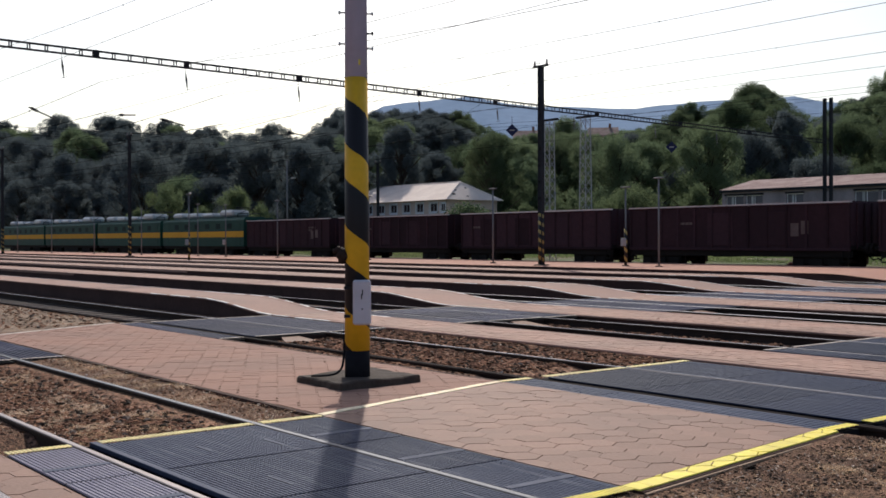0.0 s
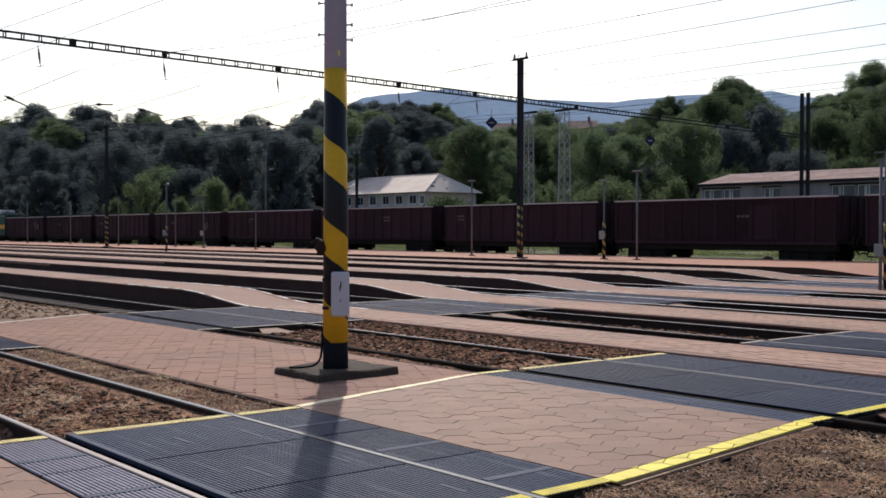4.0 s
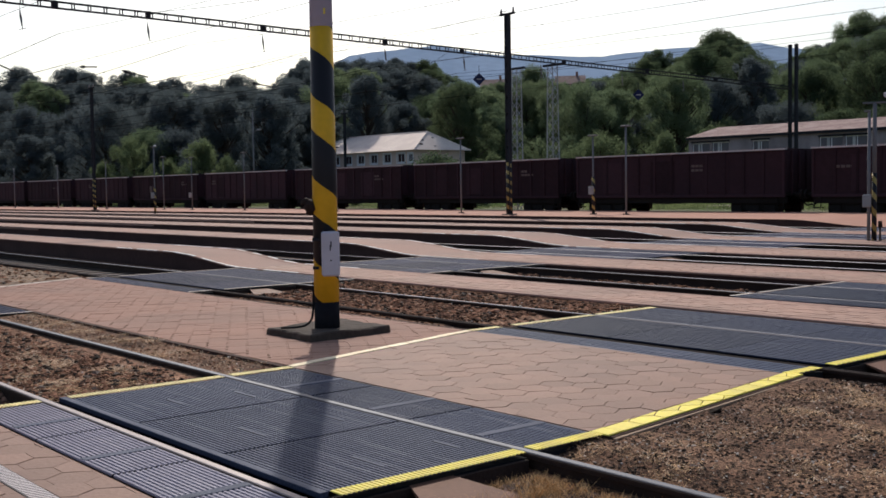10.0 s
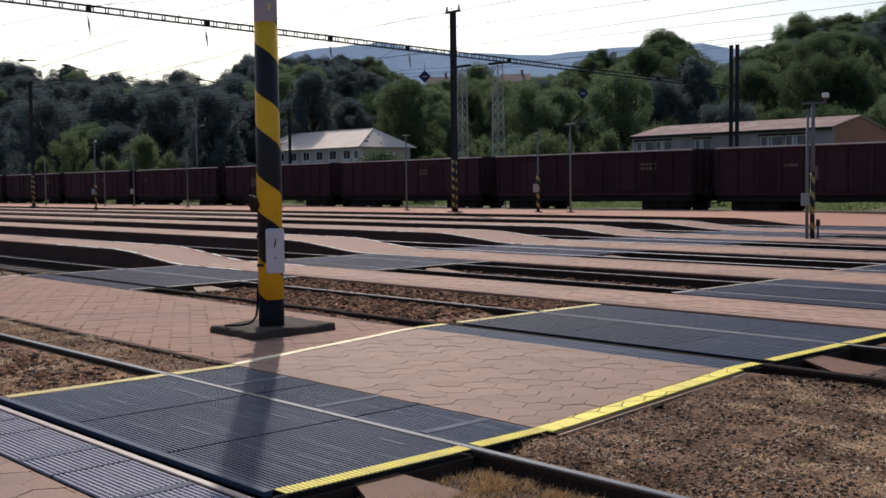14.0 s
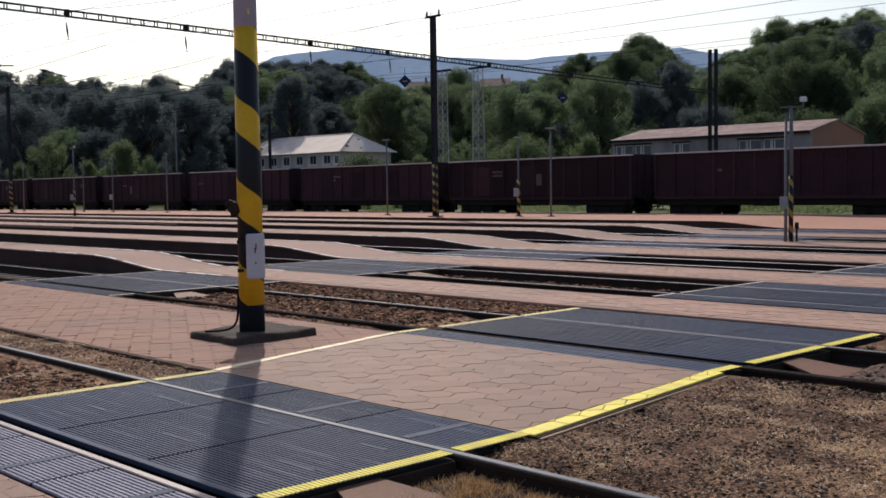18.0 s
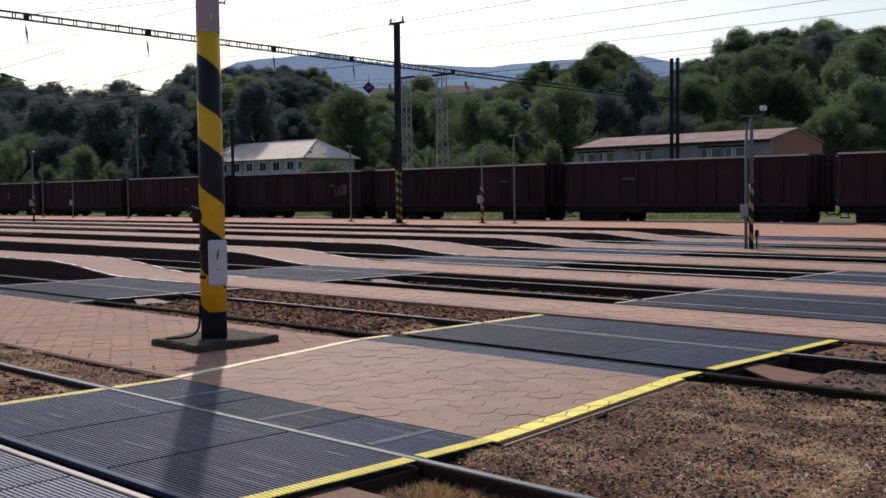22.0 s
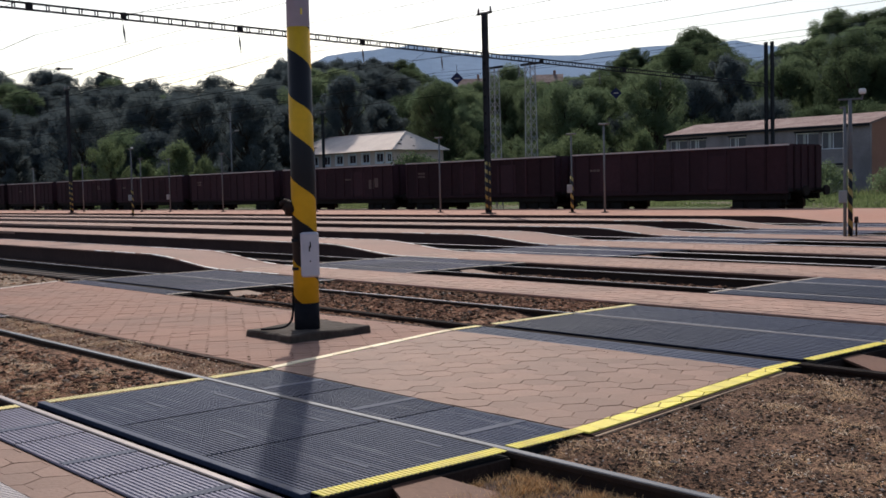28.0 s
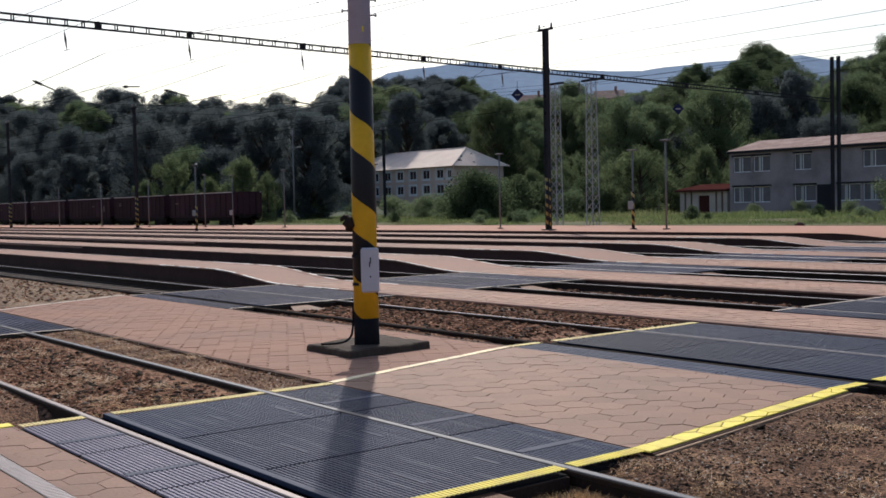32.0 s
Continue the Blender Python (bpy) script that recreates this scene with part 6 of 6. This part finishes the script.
hex_field(p1, -8.75, -4.4, 4.9, 7.75, [(-8.03, 5.01), (-4.58, 5.01), (-4.94, 7.69), (-8.69, 7.69)], 300)
hex_field(p1, -8.75, -4.3, 4.9, 7.85, [(-4.577, 5.01), (-4.425, 5.01), (-4.785, 7.75), (-4.937, 7.75)], 300, material=YELLOW, shrink=0.05)
for ya, yb in ((0.9, 1.85), (1.98, 2.32)):
    hex_field(near, -7.95, -3.6, 0.9, 2.4, [(-8.06, ya), (-3.6, ya), (-3.6, yb), (-8.06, yb)], 200)

# the rest of the near paving, out of reach of the tracks
v, f = [], []
sx, sy = HX * 1.5 + 0.004, HY + 0.002
for i in range(44):
    for j in range(33):
        x, y = -3.45 + i * sx, -5.8 + j * 2 * sy + (sy if i % 2 else 0)
        if abs(y - 1.915) < 0.18 and x < 1.2 or y > 2.18:
            continue
        z, k = rg.uniform(-0.002, 0.002), len(v)
        v += [(x + HX * 0.98 * a, y + HY * 0.98 * b, z) for a, b in ((1, 0), (0.5, 1), (-0.5, 1), (-1, 0), (-0.5, -1), (0.5, -1))]
        f.append(tuple(range(k, k + 6)))
fast("hexagonal_paver_rest", v, f, HEX, near)["kind"] = "stuff"

# interlocking pavers laid on the diagonal between the two crossings
BU, BV = 0.165, 0.196
du, dv = Vector((-0.869, 0.494)), Vector((0.494, 0.869))
zig = [(-0.5, -0.5), (-0.5, -0.37), (-0.37, -0.29), (-0.37, 0.29), (-0.5, 0.37), (-0.5, 0.5), (0.5, 0.5), (0.5, 0.37), (0.63, 0.29), (0.63, -0.29), (0.5, -0.37), (0.5, -0.5)]
shape = [dv * ((BV - 0.003) * p) + du * ((BU - 0.0018) * q) for p, q in zig]
brick_m = bpy.data.meshes.new("paver")
bm = bmesh.new()
lo = [bm.verts.new((q.x, q.y, -0.02)) for q in shape]
hi = [bm.verts.new((q.x, q.y, 0.0)) for q in shape]
bm.faces.new(hi)
for q in range(12):
    bm.faces.new((lo[q], lo[(q + 1) % 12], hi[(q + 1) % 12], hi[q]))
bmesh.ops.recalc_face_normals(bm, faces=bm.faces[:])
bm.to_mesh(brick_m)
bm.free()
brick_m.materials.append(BRICK)
field = [(-18.14, P1Y0 + 0.01), (-8.14, P1Y0 + 0.01), (-8.79, P1Y1 - 0.01), (-19.48, P1Y1 - 0.01)]
inside = lambda x, y: all((q[0] - p[0]) * (y - p[1]) - (q[1] - p[1]) * (x - p[0]) >= 0 for p, q in zip(field, field[1:] + field[:1]))
n_parts = 0
v, f = [], []
cells = [(i, j) for i in range(-90, 91) for j in range(-60, 61)]
for i, j in cells:
    c = Vector((-12.5, 6.3)) + dv * (i * BV) + du * (j * BU)
    if not (-20 < c.x < -8 and 4.8 < c.y < 7.9) or (-10.1 < c.x < -9.5 and 6.15 < c.y < 6.95):
        continue
    ring = [(c.x + q.x, c.y + q.y) for q in shape]
    whole = all(inside(*p) for p in ring)
    z = rg.uniform(-0.002, 0.002)
    if whole and c.x > -12.2 and n_parts < 300:
        n_parts += 1
        link("paver", brick_m, p1, pose(c.x, c.y, z, rg.uniform(-0.4, 0.4), rg.uniform(-0.4, 0.4), rg.uniform(-0.6, 0.6)))
        continue
    if not whole:
        ring = [(c.x + q.x, c.y + q.y) for q in (dv * ((BV - 0.003) * p) / 2 + du * ((BU - 0.0018) * r) / 2 for p, r in ((-1, -1), (1, -1), (1, 1), (-1, 1)))]
        for p, q in zip(field, field[1:] + field[:1]):
            ring = clip(ring, p, q)
            if len(ring) < 3:
                break
        if len(ring) < 3:
            continue
    k, n = len(v), len(ring)
    v += [(x, y, z + rg.uniform(-0.0015, 0.0015)) for x, y in ring] + [(x, y, -0.02) for x, y in ring]
    f.append(tuple(range(k, k + n)))
    f += [(k + n + q, k + n + (q + 1) % n, k + (q + 1) % n, k + q) for q in range(n)]
fast("paver_rest", v, f, BRICK_REST, p1)["kind"] = "stuff"


def paver_strip(parent, x0, x1, y0, y1, sx, sy):
    v, f = [], []
    for i in range(int((x1 - x0) / sx)):
        for j in range(int((y1 - y0) / sy)):
            x, y, z = x0 + (i + (0.5 if j % 2 else 0)) * sx, y0 + j * sy, 0.002 + rg.uniform(-0.002, 0.003)
            k = len(v)
            v += [(x + 0.004, y + 0.004, z), (x + sx - 0.004, y + 0.004, z), (x + sx - 0.004, y + sy - 0.004, z), (x + 0.004, y + sy - 0.004, z)]
            v += [(x + 0.002, y + 0.002, -0.01), (x + sx - 0.002, y + 0.002, -0.01), (x + sx - 0.002, y + sy - 0.002, -0.01), (x + 0.002, y + sy - 0.002, -0.01)]
            f += [(k, k + 1, k + 2, k + 3), (k + 4, k + 5, k + 1, k), (k + 5, k + 6, k + 2, k + 1), (k + 6, k + 7, k + 3, k + 2), (k + 7, k + 4, k, k + 3)]
    fast("paver_rest", v, f, PAVE_PIECE, parent)["kind"] = "stuff"


for isl, (y0, y1) in zip(ISLANDS[:3], PLATFORMS):
    paver_strip(isl, -19.3, 3.0, y0 + 0.17, y1 - 0.17, 0.22, 0.165)

# ---- ballast stones, straw and weeds ----
def scatter_stones(name, label, areas, material, seed):
    rg = random.Random(seed)
    v, f = [], []
    base = [Vector(p).normalized() for p in ((1, 0, 0), (-1, 0, 0), (0, 1, 0), (0, -1, 0), (0, 0, 1), (0, 0, -1))]
    tri = [(4, 0, 2), (4, 2, 1), (4, 1, 3), (4, 3, 0), (5, 2, 0), (5, 1, 2), (5, 3, 1), (5, 0, 3)]
    for x0, x1, y0, y1, per, size in areas:
        for _ in range(int((x1 - x0) * (y1 - y0) * per)):
            x, y = rg.uniform(x0, x1), rg.uniform(y0, y1)
            s = size * (0.4 + 1.25 * rg.random() ** 1.6)
            q = Euler((rg.uniform(-0.4, 0.4), rg.uniform(-0.4, 0.4), rg.uniform(0, 6))).to_matrix()
            c = Vector((x, y, ground_z(x, y) + s * 0.2))
            k = len(v)
            st = Vector((rg.uniform(0.8, 1.4), rg.uniform(0.7, 1.2), rg.uniform(0.3, 0.6)))
            for p in base:
                w = q @ Vector((p.x * st.x, p.y * st.y, p.z * st.z)) * s * rg.uniform(0.75, 1.2)
                v.append((c.x + w.x, c.y + w.y, c.z + w.z))
            f += [(k + a, k + b, k + c_) for a, b, c_ in tri]
    return tagged(fast(name, v, f, material), label, "ballast", kind="stuff")


scatter_stones("ballast_stones", "loose brown ballast stones between the rails", [
    (-14.3, -8.15, 2.95, 4.3, 1100, 0.019), (-14.3, -8.15, 4.42, 4.98, 400, 0.011), (-15.2, -8.9, 8.25, 9.6, 450, 0.03), (-15.2, -8.9, 9.75, 10.85, 350, 0.03), (-15.2, -8.9, 7.76, 8.1, 300, 0.025),
    (-14.3, -8.2, 1.6, 2.82, 260, 0.018), (-4.4, 2.0, 2.95, 4.25, 60, 0.014), (-4.8, 2.0, 8.25, 9.6, 30, 0.02), (-4.8, 2.0, 9.75, 10.85, 80, 0.024),
    (-34, -19.6, 5.0, 8.1, 60, 0.028), (-15.3, -9.0, 13.2, 14.6, 110, 0.035), (-15.3, -9.0, 14.7, 15.5, 110, 0.035), (-4.7, 3, 13.2, 15.5, 60, 0.035)], STONE, 4)
scatter_stones("pale_pebbles", "scattered pale stones on the dirt", [(-14.3, -8.15, 2.95, 4.3, 3, 0.035), (-4.4, 1.5, 4.4, 8.1, 4, 0.014), (-34, -19.6, 5.0, 8.0, 1.5, 0.05), (-15.2, -8.9, 8.25, 10.8, 4, 0.03)], CONCRETE, 8)

scatter_stones("dirt_grit", "brown grit on the trodden dirt", [(-4.6, 1.5, 4.4, 8.1, 1500, 0.009)], GRIT, 23)
scatter_stones("white_grit", "small white grit and chips on the dirt", [(-4.5, 1.5, 4.4, 8.1, 210, 0.007), (-2.6, 1.5, 4.4, 7.0, 200, 0.009), (-14.3, -8.15, 2.95, 4.95, 14, 0.012), (-15.2, -8.9, 8.25, 10.8, 16, 0.016)], PEBBLE, 21)
scatter_stones("dark_clods", "small dark clods on the dirt", [(-14.3, -8.15, 2.95, 4.3, 60, 0.028), (-15.2, -8.9, 8.25, 10.8, 50, 0.03), (-4.5, 1.5, 4.4, 8.1, 420, 0.011), (-4.2, 1.5, 8.2, 10.8, 120, 0.02), (-4.46, -4.44, 6.11, 6.15, 12000, 0.03), (-3.92, -3.88, 6.71, 6.75, 2500, 0.03), (-4.5, 1.5, 7.5, 8.1, 200, 0.02)], CLOD, 22)


def scatter_blades(name, label, areas, material, seed, height, width, flat=3.0, bare=(0.16, 0.45)):
    rg = random.Random(seed)
    v, f = [], []
    for x0, x1, y0, y1, per in areas:
        for _ in range(int((x1 - x0) * (y1 - y0) * per)):
            cx, cy = rg.uniform(x0, x1), rg.uniform(y0, y1)
            thick = 0.8 * noise.noise((cx * 2.6, cy * 2.6, 9)) + 0.6 * noise.noise((cx * 8, cy * 8, 2))
            if thick < rg.uniform(*bare):
                continue
            for _ in range(9):
                x, y = cx + rg.gauss(0, 0.04), cy + rg.gauss(0, 0.04)
                z = ground_z(x, y) + 0.004
                a, h = rg.uniform(0, 6.283), height * rg.uniform(0.3, 1.3)
                lean = rg.uniform(0.5, 1.0) * flat * h
                k = len(v)
                dx, dy = math.cos(a), math.sin(a)
                v += [(x - dy * width, y + dx * width, z), (x + dy * width, y - dx * width, z), (x + dx * lean, y + dy * lean, z + h)]
                f.append((k, k + 1, k + 2))
    return tagged(fast(name, v, f, material), label, "dry grass", kind="stuff")


scatter_blades("dry_straw", "flattened dry straw-coloured grass on the dirt", [(-4.4, 1.5, 4.5, 8.0, 800), (-14.2, -8.2, 4.45, 4.98, 1100), (-14.2, -8.2, 1.6, 2.8, 220), (-3.9, 1.5, 2.95, 4.2, 160), (-33, -19.6, 5.0, 8.0, 60), (-14.2, -8.2, 2.95, 4.25, 1500), (-9.4, -8.2, 2.95, 4.2, 260)], STRAW, 6, 0.011, 0.0015, 6.5, (0.05, 0.5))
scatter_blades("pale_straw", "loose pale bleached straw on the dirt", [(-4.3, 1.5, 4.6, 8.0, 300), (-14.2, -8.2, 4.45, 4.98, 420), (-14.2, -8.9, 2.95, 4.1, 900), (-14.2, -8.4, 1.6, 2.8, 200)], PALESTRAW, 19, 0.018, 0.0014, 3.0, (0.1, 0.55))
scatter_blades("leaf_litter", "bleached dry leaves and stalks among the ballast", [(-14.2, -8.3, 2.95, 4.25, 130), (-14.2, -8.3, 4.45, 4.95, 60), (-15.1, -9.0, 8.25, 9.6, 30), (-14.2, -8.4, 1.6, 2.8, 60)], PALESTRAW, 37, 0.012, 0.0045, 2.2, (-0.4, 0.5))
scatter_blades("dry_tuft", "tall dry grass tuft beside the rail", [(-4.3, -1.5, 3.0, 4.25, 4200)], TUFT, 12, 0.04, 0.0022, 1.6, (-0.1, 0.4))
v, f = [], []
rg = random.Random(15)
for _ in range(22000):
    x, y = rg.uniform(-135, -25), 50.4 + rg.random() ** 1.4 * 23
    if noise.noise((x * 0.15, y * 0.15, 4)) < -0.25:
        continue
    for _ in range(5):
        x1, y1 = x + rg.gauss(0, 0.3), y + rg.gauss(0, 0.3)
        a, h = rg.uniform(0, 6.283), rg.uniform(0.06, 0.2 + 0.4 * (y - 49.2) / 24) * (1.0 + max(0, noise.noise((x * 0.2, y * 0.2, 7))))
        k = len(v)
        z = ground_z(x1, y1)
        dx, dy = math.cos(a) * 0.05, math.sin(a) * 0.05
        v += [(x1 - dx, y1 - dy, z), (x1 + dx, y1 + dy, z), (x1 + rg.uniform(-0.2, 0.2), y1 + rg.uniform(-0.2, 0.2), z + h)]
        f.append((k, k + 1, k + 2))
hb = bmesh.new()
for k, (dx, dy, r) in enumerate(((0, 0, 0.2), (0.16, 0.05, 0.13), (-0.17, -0.05, 0.12), (0.03, -0.12, 0.1))):
    res = bmesh.ops.create_icosphere(hb, subdivisions=2, radius=r, matrix=Matrix.Translation((-33.0 + dx, 49.1 + dy, 0.02 + r * 0.5)))
    for q in res["verts"]:
        q.co += Vector((noise.noise(q.co * 7), noise.noise(q.co * 7 + Vector((3, 3, 3))), noise.noise(q.co * 7 + Vector((8, 1, 4))))) * r * 0.45
tagged(part("earth_heap", hb, EDGE_WALL), "small dark heap of earth at the grass edge", "heap")
tagged(fast("tall_grass", v, f, BLADE), "tall rough green grass beyond the far platform", "grass", kind="stuff")


# ---- the train's run ----
TRAVEL = [(0.0, 0.0), (2.0, 27.6), (5.5, 77.0), (9.0, 127.4), (13.0, 185.4), (17.0, 243.6), (22.0, 317.6), (27.0, 392.2), (28.0, 407.35), (30.0, 436.8), (32.0, 466.0)]


def motions():
    for thing, x in TRAIN:
        walk(thing, [(t, pose(x - s, TRAIN_Y, 0.0)) for t, s in TRAVEL])


motions()
